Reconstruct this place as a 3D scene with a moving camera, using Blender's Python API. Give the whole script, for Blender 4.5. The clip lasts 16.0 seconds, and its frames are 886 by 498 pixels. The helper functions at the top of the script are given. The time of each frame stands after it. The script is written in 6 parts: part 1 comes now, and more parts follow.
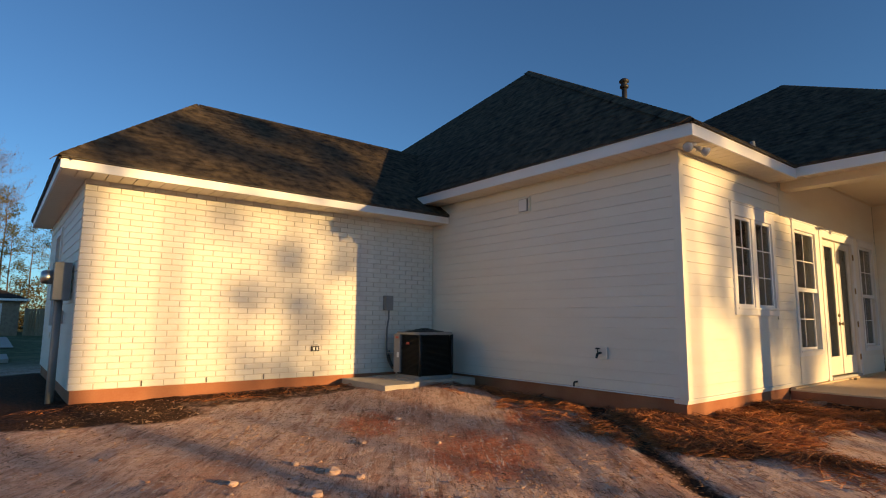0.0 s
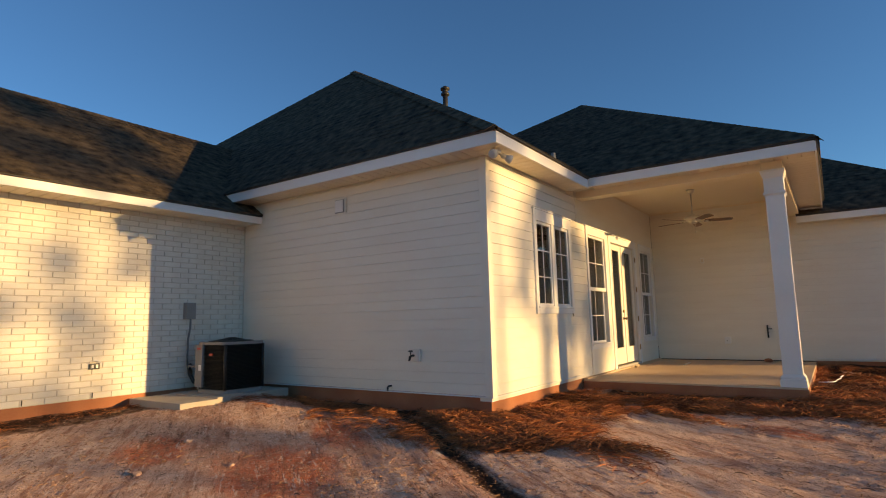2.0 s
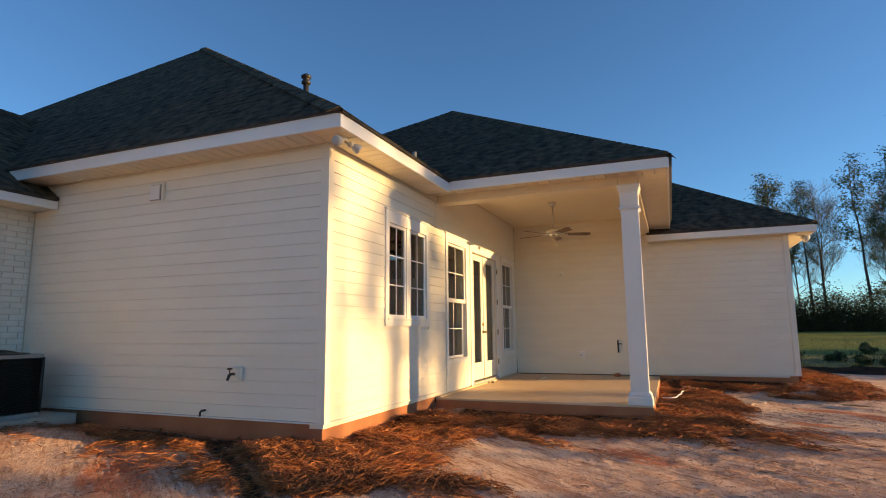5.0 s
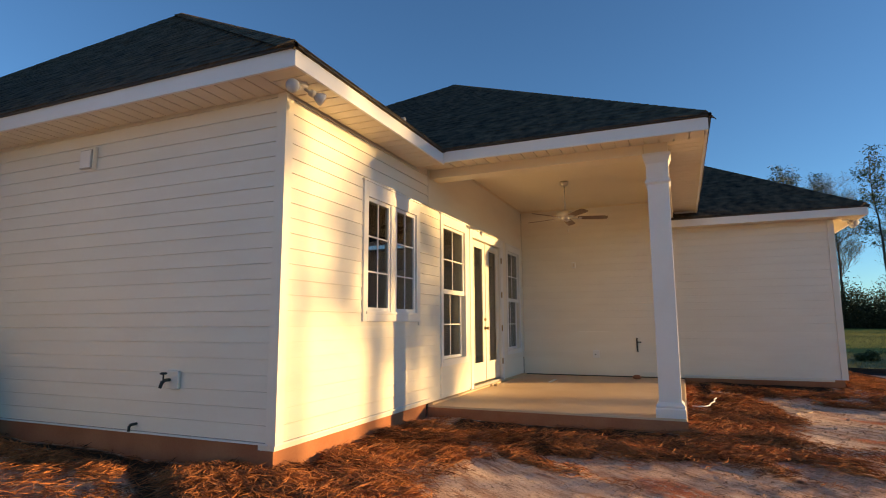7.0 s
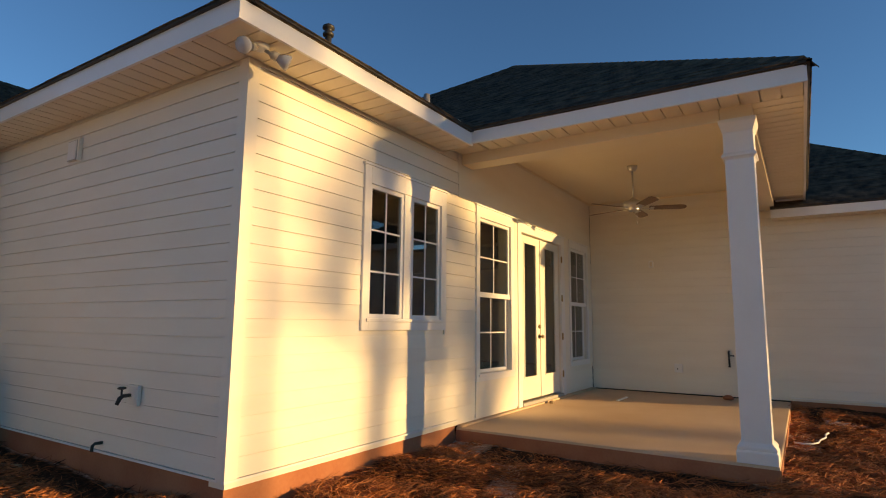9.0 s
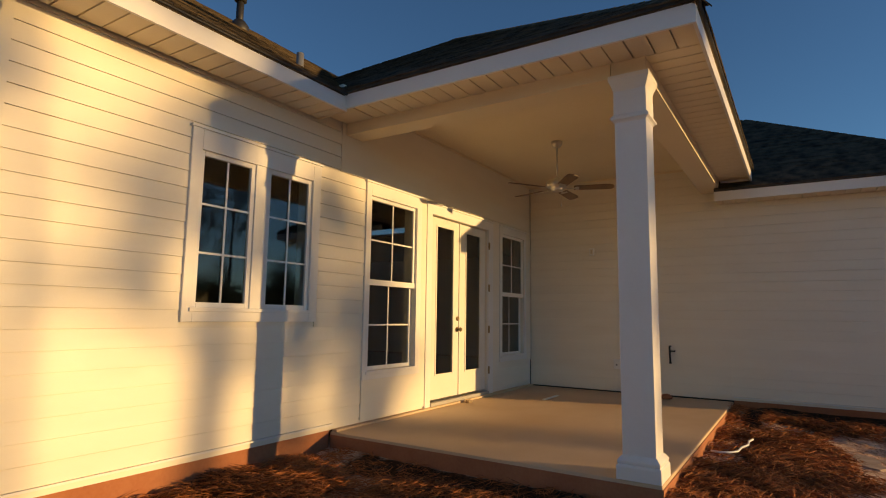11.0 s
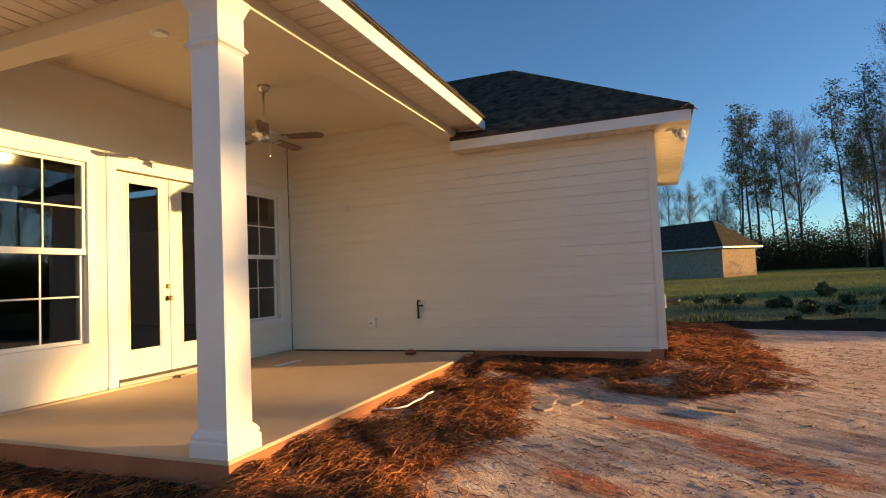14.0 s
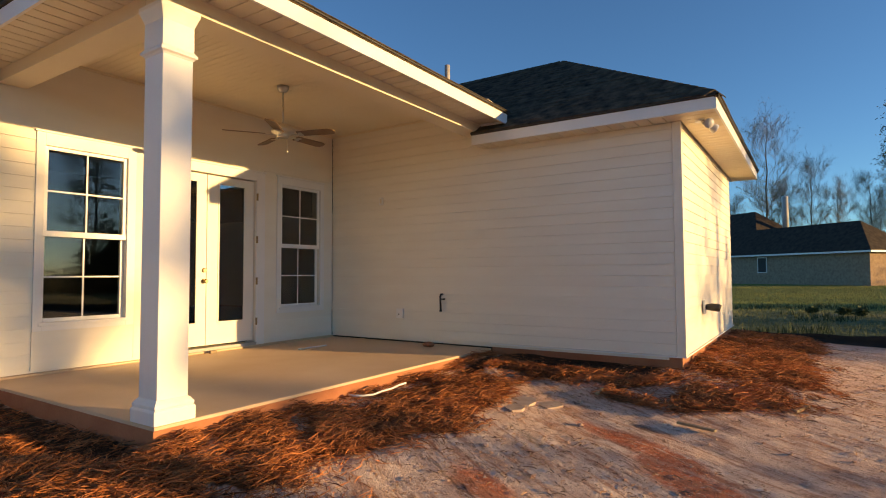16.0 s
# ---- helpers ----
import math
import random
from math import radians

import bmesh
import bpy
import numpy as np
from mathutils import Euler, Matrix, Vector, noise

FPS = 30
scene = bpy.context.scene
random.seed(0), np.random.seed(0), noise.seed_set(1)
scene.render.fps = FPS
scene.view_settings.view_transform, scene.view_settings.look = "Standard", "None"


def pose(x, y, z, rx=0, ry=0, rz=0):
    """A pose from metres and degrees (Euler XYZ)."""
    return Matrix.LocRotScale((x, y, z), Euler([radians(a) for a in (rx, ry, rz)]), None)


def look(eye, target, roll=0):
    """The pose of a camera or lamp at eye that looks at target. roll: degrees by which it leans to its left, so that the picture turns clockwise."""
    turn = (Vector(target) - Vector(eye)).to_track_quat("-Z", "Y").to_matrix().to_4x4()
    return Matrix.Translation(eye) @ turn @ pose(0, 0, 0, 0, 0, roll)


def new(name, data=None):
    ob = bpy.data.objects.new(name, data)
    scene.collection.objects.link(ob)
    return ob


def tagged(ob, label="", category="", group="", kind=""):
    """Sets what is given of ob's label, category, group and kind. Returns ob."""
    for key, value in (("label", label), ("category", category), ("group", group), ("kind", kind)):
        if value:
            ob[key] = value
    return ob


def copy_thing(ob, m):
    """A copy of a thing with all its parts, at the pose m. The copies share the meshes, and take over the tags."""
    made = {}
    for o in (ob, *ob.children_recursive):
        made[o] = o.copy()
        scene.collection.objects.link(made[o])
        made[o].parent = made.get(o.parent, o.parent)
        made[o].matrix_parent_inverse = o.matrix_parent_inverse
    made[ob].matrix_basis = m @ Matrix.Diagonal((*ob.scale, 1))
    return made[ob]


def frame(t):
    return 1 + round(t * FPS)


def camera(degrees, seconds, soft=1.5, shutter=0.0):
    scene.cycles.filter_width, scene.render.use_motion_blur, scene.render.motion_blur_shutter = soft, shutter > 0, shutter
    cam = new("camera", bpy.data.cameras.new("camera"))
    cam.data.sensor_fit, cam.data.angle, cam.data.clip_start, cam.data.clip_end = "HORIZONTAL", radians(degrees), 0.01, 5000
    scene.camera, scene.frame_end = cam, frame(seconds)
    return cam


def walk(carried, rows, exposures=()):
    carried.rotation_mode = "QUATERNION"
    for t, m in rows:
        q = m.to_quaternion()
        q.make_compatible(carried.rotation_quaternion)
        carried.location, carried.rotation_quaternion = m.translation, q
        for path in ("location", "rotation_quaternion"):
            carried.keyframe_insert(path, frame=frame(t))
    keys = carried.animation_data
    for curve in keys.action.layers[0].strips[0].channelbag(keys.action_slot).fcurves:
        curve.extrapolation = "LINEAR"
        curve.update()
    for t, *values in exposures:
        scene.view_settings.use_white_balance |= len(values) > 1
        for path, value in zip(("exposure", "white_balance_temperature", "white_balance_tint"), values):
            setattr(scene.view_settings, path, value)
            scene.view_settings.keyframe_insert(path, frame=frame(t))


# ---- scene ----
cam = camera(76.8, 16.0, 1.1)
PATH = [
    (0, (0.484, 0.29, 1.141), (1.722, 1.84, 1.393), 0.5),
    (0.5, (0.572, 0.248, 1.157), (1.854, 1.762, 1.411), 0.3),
    (1, (0.694, 0.225, 1.163), (2.072, 1.651, 1.424), -0.3),
    (1.5, (0.789, 0.225, 1.151), (2.288, 1.521, 1.418), -0.9),
    (2, (0.85, 0.235, 1.16), (2.482, 1.362, 1.418), -1.4),
    (2.5, (0.919, 0.287, 1.163), (2.608, 1.327, 1.419), -1.2),
    (3, (1.058, 0.323, 1.174), (2.762, 1.337, 1.432), -0.7),
    (3.5, (1.211, 0.34, 1.184), (2.951, 1.288, 1.454), -0.5),
    (4, (1.322, 0.347, 1.184), (3.156, 1.099, 1.454), -1.2),
    (4.5, (1.505, 0.318, 1.192), (3.346, 1.051, 1.467), -0.9),
    (4.7, (1.601, 0.315, 1.19), (3.439, 1.052, 1.472), -0.7),
    (7, (2.921, 0.582, 1.203), (4.747, 1.354, 1.47), -0.3),
    (7.5, (3.32, 0.691, 1.238), (5.135, 1.491, 1.499), -0.3),
    (8, (3.622, 0.641, 1.271), (5.427, 1.462, 1.536), -0.4),
    (8.2, (3.727, 0.592, 1.279), (5.5, 1.478, 1.551), -0.2),
    (10.3, (4.916, -0.007, 1.3), (6.546, 1.123, 1.556), 0.8),
    (10.5, (5.064, -0.062, 1.283), (6.695, 1.068, 1.532), 0.7),
    (11, (5.37, -0.228, 1.296), (7.045, 0.839, 1.537), 0.8),
    (11.5, (5.566, -0.499, 1.293), (7.275, 0.515, 1.52), 0.6),
    (12, (5.768, -0.744, 1.28), (7.508, 0.217, 1.499), 0.5),
    (12.5, (6.024, -0.999, 1.274), (7.82, -0.144, 1.484), 0.1),
    (13, (6.268, -1.302, 1.238), (8.092, -0.502, 1.417), -0.3),
    (13.5, (6.499, -1.566, 1.228), (8.348, -0.815, 1.353), -1.0),
    (14, (6.732, -1.817, 1.233), (8.595, -1.096, 1.336), -2.5),
    (14.5, (6.882, -2.12, 1.208), (8.749, -1.407, 1.284), -2.0),
    (15, (7.02, -2.373, 1.176), (8.848, -1.566, 1.231), -0.7),
    (15.5, (7.199, -2.64, 1.185), (8.969, -1.711, 1.243), -0.3),
    (16, (7.306, -2.999, 1.203), (8.976, -1.903, 1.295), -0.3),
]
EXPOSURES = [(0, 0.92, 8500, 20), (2, 1.05, 8600, 19), (4.5, 1.45, 8700, 20), (8, 1.2, 8900, 20), (10.3, 0.70, 9200, 20), (11, 0.58, 9300, 20), (12, 0.76, 9400, 20), (13, 1.22, 9300, 21), (14.5, 1.36, 9100, 21), (16, 1.28, 8900, 21)]
walk(cam, [(t, look(eye, target, roll)) for t, eye, target, roll in PATH], EXPOSURES)

# ---- world, sun, exposure ----
SUN_EL, SUN_DIR = math.radians(7.0), Vector((0.33, -1.0, 0.0)).normalized()
world = bpy.data.worlds.new("world")
scene.world = world
world.use_nodes = True
wn, wl = world.node_tree.nodes, world.node_tree.links
sky = wn.new("ShaderNodeTexSky")
sky.sky_type = 'NISHITA'
sky.sun_disc = False
sky.sun_elevation = SUN_EL
sky.sun_rotation = math.atan2(SUN_DIR.x, SUN_DIR.y)
sky.air_density, sky.dust_density, sky.ozone_density = 0.8, 0.1, 5.0
bg = wn["Background"]
bg.inputs[1].default_value = 0.118
clear = wn.new("ShaderNodeMix")
clear.data_type, clear.blend_type = 'RGBA', 'MULTIPLY'
clear.inputs["Factor"].default_value = 1.0
clear.inputs["B"].default_value = (0.78, 0.98, 0.95, 1)
wl.new(sky.outputs[0], clear.inputs["A"])
wl.new(clear.outputs["Result"], bg.inputs[0])
sun_data = bpy.data.lights.new("sun", 'SUN')
sun_data.energy, sun_data.angle, sun_data.color = 3.2, math.radians(0.5), (1.0, 0.74, 0.36)
sun = new("sun", sun_data)
sun_way = SUN_DIR * math.cos(SUN_EL) + Vector((0, 0, math.sin(SUN_EL)))
sun.matrix_world = look(sun_way * 60, (0, 0, 0))


# ---- materials ----
def mat(name, c1, c2, scale=3.0, rough=0.7, bump=0.1, fine=60.0, metal=0.0, vary=0.0, stretch=(1, 1, 1), spec=0.5, bump_dist=0.01):
    """Two colours mixed by a broad and a fine noise, with relief; vary: brightness per object."""
    m = bpy.data.materials.new(name)
    m.use_nodes = True
    n, l = m.node_tree.nodes, m.node_tree.links
    b = n["Principled BSDF"]
    tc = n.new("ShaderNodeTexCoord")
    mp = n.new("ShaderNodeMapping")
    mp.inputs["Scale"].default_value = stretch
    geo = n.new("ShaderNodeNewGeometry")
    l.new(geo.outputs["Position"], mp.inputs[0])
    big = n.new("ShaderNodeTexNoise")
    big.inputs["Scale"].default_value, big.inputs["Detail"].default_value = scale, 5
    small = n.new("ShaderNodeTexNoise")
    small.inputs["Scale"].default_value, small.inputs["Detail"].default_value = fine, 3
    l.new(mp.outputs[0], big.inputs["Vector"])
    l.new(mp.outputs[0], small.inputs["Vector"])
    add = n.new("ShaderNodeMath")
    add.operation = 'MULTIPLY_ADD'
    add.inputs[1].default_value = 0.35
    l.new(small.outputs[0], add.inputs[0])
    l.new(big.outputs[0], add.inputs[2])
    ramp = n.new("ShaderNodeMapRange")
    ramp.inputs["From Min"].default_value, ramp.inputs["From Max"].default_value = 0.4, 0.95
    l.new(add.outputs[0], ramp.inputs["Value"])
    mix = n.new("ShaderNodeMix")
    mix.data_type = 'RGBA'
    mix.inputs["A"].default_value, mix.inputs["B"].default_value = (*c1, 1), (*c2, 1)
    l.new(ramp.outputs[0], mix.inputs["Factor"])
    out = mix.outputs["Result"]
    if vary:
        oi = n.new("ShaderNodeObjectInfo")
        mr = n.new("ShaderNodeMapRange")
        mr.inputs["To Min"].default_value, mr.inputs["To Max"].default_value = 1 - vary, 1 + vary
        l.new(oi.outputs["Random"], mr.inputs["Value"])
        mul = n.new("ShaderNodeVectorMath")
        mul.operation = 'SCALE'
        l.new(out, mul.inputs[0])
        l.new(mr.outputs[0], mul.inputs["Scale"])
        out = mul.outputs[0]
    l.new(out, b.inputs["Base Color"])
    b.inputs["Roughness"].default_value, b.inputs["Metallic"].default_value = rough, metal
    b.inputs["Specular IOR Level"].default_value = spec
    if bump:
        bp = n.new("ShaderNodeBump")
        bp.inputs["Strength"].default_value, bp.inputs["Distance"].default_value = bump, bump_dist
        l.new(add.outputs[0], bp.inputs["Height"])
        l.new(bp.outputs[0], b.inputs["Normal"])
    return m


def island_mat(name, c1, c2, rough=0.8, spec=0.3):
    """A colour that differs from piece to piece within one mesh."""
    m = bpy.data.materials.new(name)
    m.use_nodes = True
    n, l = m.node_tree.nodes, m.node_tree.links
    b = n["Principled BSDF"]
    geo = n.new("ShaderNodeNewGeometry")
    nz = n.new("ShaderNodeTexNoise")
    nz.inputs["Scale"].default_value = 1.3
    l.new(geo.outputs["Position"], nz.inputs["Vector"])
    av = n.new("ShaderNodeMath")
    av.operation = 'MULTIPLY_ADD'
    av.inputs[1].default_value = 0.6
    l.new(geo.outputs["Random Per Island"], av.inputs[0])
    l.new(nz.outputs[0], av.inputs[2])
    mr = n.new("ShaderNodeMapRange")
    mr.inputs["From Min"].default_value, mr.inputs["From Max"].default_value = 0.35, 1.1
    l.new(av.outputs[0], mr.inputs["Value"])
    mix = n.new("ShaderNodeMix")
    mix.data_type = 'RGBA'
    mix.inputs["A"].default_value, mix.inputs["B"].default_value = (*c1, 1), (*c2, 1)
    l.new(mr.outputs[0], mix.inputs["Factor"])
    l.new(mix.outputs["Result"], b.inputs["Base Color"])
    b.inputs["Roughness"].default_value = rough
    b.inputs["Specular IOR Level"].default_value = spec
    return m


TRACK = math.atan2(0.81, 0.58)


def ground_material():
    m = bpy.data.materials.new("bare_lot_ground")
    m.use_nodes = True
    n, l = m.node_tree.nodes, m.node_tree.links
    b = n["Principled BSDF"]
    b.inputs["Roughness"].default_value = 0.95
    b.inputs["Specular IOR Level"].default_value = 0.1
    geo = n.new("ShaderNodeNewGeometry")

    def noise_at(scale, detail=6, rough=0.6, stretch=(1, 1, 1)):
        # stretched noise follows the wheel tracks
        mp = n.new("ShaderNodeMapping")
        mp.vector_type = 'TEXTURE'
        mp.inputs["Rotation"].default_value = (0, 0, TRACK)
        mp.inputs["Scale"].default_value = tuple(1 / q for q in stretch)
        l.new(geo.outputs["Position"], mp.inputs[0])
        t = n.new("ShaderNodeTexNoise")
        t.inputs["Scale"].default_value, t.inputs["Detail"].default_value, t.inputs["Roughness"].default_value = scale, detail, rough
        l.new(mp.outputs[0], t.inputs["Vector"])
        return t.outputs[0]

    def ramp(src, lo, hi):
        r = n.new("ShaderNodeMapRange")
        r.interpolation_type = 'SMOOTHSTEP'
        r.inputs["From Min"].default_value, r.inputs["From Max"].default_value = lo, hi
        l.new(src, r.inputs["Value"])
        return r.outputs[0]

    def mix(f, a, bb):
        x = n.new("ShaderNodeMix")
        x.data_type = 'RGBA'
        l.new(f, x.inputs["Factor"])
        for sock, v in (("A", a), ("B", bb)):
            if isinstance(v, tuple):
                x.inputs[sock].default_value = (*v, 1)
            else:
                l.new(v, x.inputs[sock])
        return x.outputs["Result"]

    def vec_mask(name):
        a = n.new("ShaderNodeAttribute")
        a.attribute_name = name
        return a.outputs["Fac"]

    def math_node(op, a, c):
        x = n.new("ShaderNodeMath")
        x.operation = op
        for k, v in enumerate((a, c)):
            if isinstance(v, (int, float)):
                x.inputs[k].default_value = v
            else:
                l.new(v, x.inputs[k])
        return x.outputs[0]

    sand = mix(ramp(noise_at(9), 0.35, 0.7), (0.66, 0.40, 0.29), (0.82, 0.57, 0.45))
    clay = mix(ramp(noise_at(14), 0.35, 0.7), (0.62, 0.17, 0.085), (0.74, 0.31, 0.19))
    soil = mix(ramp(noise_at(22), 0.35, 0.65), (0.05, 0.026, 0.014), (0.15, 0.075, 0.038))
    grass = mix(ramp(noise_at(5), 0.35, 0.65), (0.075, 0.10, 0.05), (0.16, 0.19, 0.09))
    grass = mix(ramp(noise_at(0.5, 5), 0.50, 0.66), grass, (0.20, 0.20, 0.10))
    c = mix(ramp(noise_at(0.9, 7, 0.62, (0.5, 1.3, 1)), 0.46, 0.66), sand, mix(ramp(noise_at(6), 0.3, 0.7), (0.62, 0.29, 0.19), (0.66, 0.40, 0.29)))
    c = mix(vec_mask("sandy"), c, mix(ramp(noise_at(5, 6, 0.65, (0.6, 1.8, 1)), 0.35, 0.7), (0.66, 0.47, 0.38), (0.88, 0.70, 0.59)))
    c = mix(ramp(math_node('ADD', vec_mask("clay"), math_node('MULTIPLY', math_node('SUBTRACT', noise_at(3.5, 8, 0.72, (0.5, 1.8, 1)), 0.5), 1.1)), 0.3, 0.75), c, clay)
    c = mix(math_node('MULTIPLY', ramp(noise_at(2.6, 7, 0.65, (0.6, 2.4, 1)), 0.50, 0.62), 0.55), c, (0.44, 0.22, 0.145))
    c = mix(math_node('MULTIPLY', ramp(noise_at(3.4, 8, 0.74, (0.35, 2.6, 1)), 0.57, 0.64), 0.6), c, soil)
    c = mix(math_node('MULTIPLY', ramp(noise_at(7.5, 7, 0.72, (0.22, 2.4, 1)), 0.54, 0.61), 0.65), c, (0.40, 0.165, 0.10))
    c = mix(math_node('MULTIPLY', ramp(noise_at(9.0, 7, 0.72, (0.3, 2.2, 1)), 0.57, 0.63), 0.6), c, (0.86, 0.72, 0.62))
    c = mix(math_node('MULTIPLY', ramp(noise_at(11, 8, 0.75, (0.7, 2.0, 1)), 0.57, 0.62), 0.6), c, (0.17, 0.08, 0.05))
    c = mix(math_node('MULTIPLY', ramp(noise_at(24, 5, 0.7, (0.7, 2.2, 1)), 0.60, 0.635), 0.75), c, (0.15, 0.065, 0.04))
    c = mix(math_node('MULTIPLY', ramp(noise_at(30, 5, 0.7, (1.3, 0.6, 1)), 0.61, 0.645), 0.75), c, (0.84, 0.71, 0.62))
    c = mix(math_node('MULTIPLY', ramp(noise_at(45, 4), 0.58, 0.68), 0.5), c, soil)
    c = mix(math_node('MULTIPLY', ramp(noise_at(160, 3), 0.52, 0.72), 0.4), c, (0.10, 0.06, 0.04))
    ragged = math_node('MULTIPLY', math_node('SUBTRACT', noise_at(9, 6, 0.7), 0.5), 0.9)
    c = mix(ramp(math_node('ADD', vec_mask("straw"), ragged), 0.35, 0.75), c, soil)
    # darkest soil tone; along the walls it also carries their shade
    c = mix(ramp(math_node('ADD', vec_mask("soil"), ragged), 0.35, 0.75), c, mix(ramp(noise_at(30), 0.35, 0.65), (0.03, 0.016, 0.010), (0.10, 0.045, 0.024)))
    # mown grass, its bright yellow-green also painting the sunlight on the far strip
    mown_sunlit = mix(ramp(noise_at(6), 0.35, 0.65), (0.15, 0.19, 0.045), (0.30, 0.31, 0.075))
    c = mix(vec_mask("lawn"), c, mix(vec_mask("mown_sunlit"), grass, mown_sunlit))
    l.new(c, b.inputs["Base Color"])
    h = math_node('ADD', math_node('ADD', noise_at(7, 8, 0.7), math_node('MULTIPLY', noise_at(19, 7, 0.75, (0.8, 1.8, 1)), 0.75)), math_node('MULTIPLY', noise_at(60, 4, 0.7), 0.55))
    bp = n.new("ShaderNodeBump")
    bp.inputs["Strength"].default_value, bp.inputs["Distance"].default_value = 0.8, 0.035
    l.new(h, bp.inputs["Height"])
    l.new(bp.outputs[0], b.inputs["Normal"])
    return m


def glass_material():
    m = bpy.data.materials.new("window_glass")
    m.use_nodes = True
    b = m.node_tree.nodes["Principled BSDF"]
    b.inputs["Base Color"].default_value = (0.40, 0.43, 0.42, 1)
    b.inputs["Roughness"].default_value = 0.01
    b.inputs["Transmission Weight"].default_value = 1.0
    b.inputs["IOR"].default_value = 1.6
    return m


M_SIDING = mat("white_siding_paint", (0.79, 0.73, 0.625), (0.84, 0.79, 0.69), 1.5, 0.55, 0.12, 90, vary=0.015, stretch=(1, 1, 4), bump_dist=0.003)
M_TRIM = mat("white_trim_paint", (0.78, 0.76, 0.73), (0.84, 0.82, 0.79), 2.5, 0.45, 0.05, 70, bump_dist=0.002)
M_FASCIA = mat("white_metal_fascia", (0.78, 0.77, 0.75), (0.83, 0.82, 0.80), 2.0, 0.35, 0.03, 40, bump_dist=0.002)
M_SOFFIT = mat("cream_vinyl_soffit", (0.74, 0.64, 0.49), (0.79, 0.70, 0.55), 2.0, 0.5, 0.03, 40, bump_dist=0.002)
M_CEIL = mat("painted_porch_ceiling", (0.78, 0.67, 0.50), (0.82, 0.72, 0.55), 1.5, 0.6, 0.05, 60, bump_dist=0.002)
M_BRICK = mat("whitewashed_brick", (0.72, 0.68, 0.60), (0.82, 0.79, 0.72), 6.0, 0.8, 0.5, 120, vary=0.05, bump_dist=0.004)
M_MORTAR = mat("whitewashed_mortar", (0.60, 0.54, 0.45), (0.72, 0.66, 0.57), 8.0, 0.9, 0.5, 150, bump_dist=0.004)
M_FOUND = mat("clay_stained_concrete", (0.32, 0.105, 0.05), (0.44, 0.185, 0.095), 2.2, 0.9, 0.4, 50, bump_dist=0.006)
M_CONC = mat("porch_concrete", (0.54, 0.37, 0.235), (0.66, 0.50, 0.35), 1.1, 0.75, 0.15, 80, bump_dist=0.003)
M_CRUST = mat("dried_mortar", (0.36, 0.26, 0.20), (0.54, 0.42, 0.34), 9.0, 0.95, 0.8, 90, bump_dist=0.008)
M_PAD = mat("pale_concrete", (0.38, 0.335, 0.28), (0.50, 0.445, 0.375), 3.0, 0.85, 0.3, 60, bump_dist=0.004)
M_SHINGLE = mat("charcoal_asphalt_shingle", (0.008, 0.0075, 0.007), (0.155, 0.112, 0.072), 7.0, 0.95, 0.7, 160, vary=0.08, bump_dist=0.004, spec=0.15)
M_SHINGLE_N = mat("far_brown_shingle", (0.028, 0.023, 0.02), (0.075, 0.058, 0.046), 3.0, 0.95, 0.5, 60, spec=0.15)
M_DRIP = mat("dark_drip_edge", (0.03, 0.028, 0.026), (0.05, 0.048, 0.045), 4.0, 0.6, 0.0)
M_GLASS = glass_material()
M_VINYL = mat("white_vinyl_frame", (0.80, 0.79, 0.77), (0.84, 0.83, 0.81), 3.0, 0.35, 0.0)
M_DOOR = mat("cream_door_paint", (0.76, 0.72, 0.64), (0.81, 0.77, 0.70), 2.0, 0.4, 0.04, 50, bump_dist=0.002)
# near-black colour stands in for the shade inside the rooms
M_DARKROOM = mat("plaster_darkened_for_shade", (0.04, 0.037, 0.033), (0.06, 0.055, 0.05), 2.0, 0.9, 0.0)
M_SCREEN = mat("dark_insect_screen", (0.035, 0.035, 0.034), (0.05, 0.05, 0.048), 200.0, 0.8, 0.0)
M_NICKEL = mat("brushed_nickel", (0.55, 0.53, 0.50), (0.65, 0.63, 0.60), 8.0, 0.28, 0.0, metal=1.0)
M_BRASS = mat("antique_brass", (0.30, 0.22, 0.12), (0.40, 0.30, 0.17), 10.0, 0.35, 0.0, metal=1.0)
M_BLADE = mat("walnut_fan_blade", (0.13, 0.075, 0.04), (0.20, 0.12, 0.065), 6.0, 0.45, 0.05, 60, stretch=(1, 8, 1), bump_dist=0.002)
M_BLACK = mat("black_grille_steel", (0.010, 0.010, 0.010), (0.018, 0.018, 0.017), 6.0, 0.45, 0.0)
M_GREYMETAL = mat("grey_painted_steel", (0.22, 0.22, 0.215), (0.30, 0.30, 0.29), 5.0, 0.5, 0.1, 60, bump_dist=0.002)
M_LTGREY = mat("light_grey_steel", (0.36, 0.34, 0.31), (0.44, 0.42, 0.39), 5.0, 0.5, 0.0)
M_PVC = mat("grey_pvc_conduit", (0.17, 0.18, 0.18), (0.22, 0.23, 0.23), 6.0, 0.6, 0.0)
M_RED = mat("red_label", (0.5, 0.05, 0.04), (0.55, 0.07, 0.05), 9.0, 0.5, 0.0)
M_WHITEP = mat("white_plastic", (0.78, 0.77, 0.74), (0.83, 0.82, 0.8), 9.0, 0.4, 0.0)
M_BLACKP = mat("black_plastic", (0.015, 0.015, 0.015), (0.025, 0.025, 0.025), 9.0, 0.5, 0.0)
M_IRON = mat("dark_iron_pipe", (0.03, 0.025, 0.02), (0.06, 0.05, 0.04), 20.0, 0.6, 0.1)
M_BULB = mat("clear_flood_bulb", (0.40, 0.41, 0.43), (0.52, 0.53, 0.55), 9.0, 0.08, 0.0)
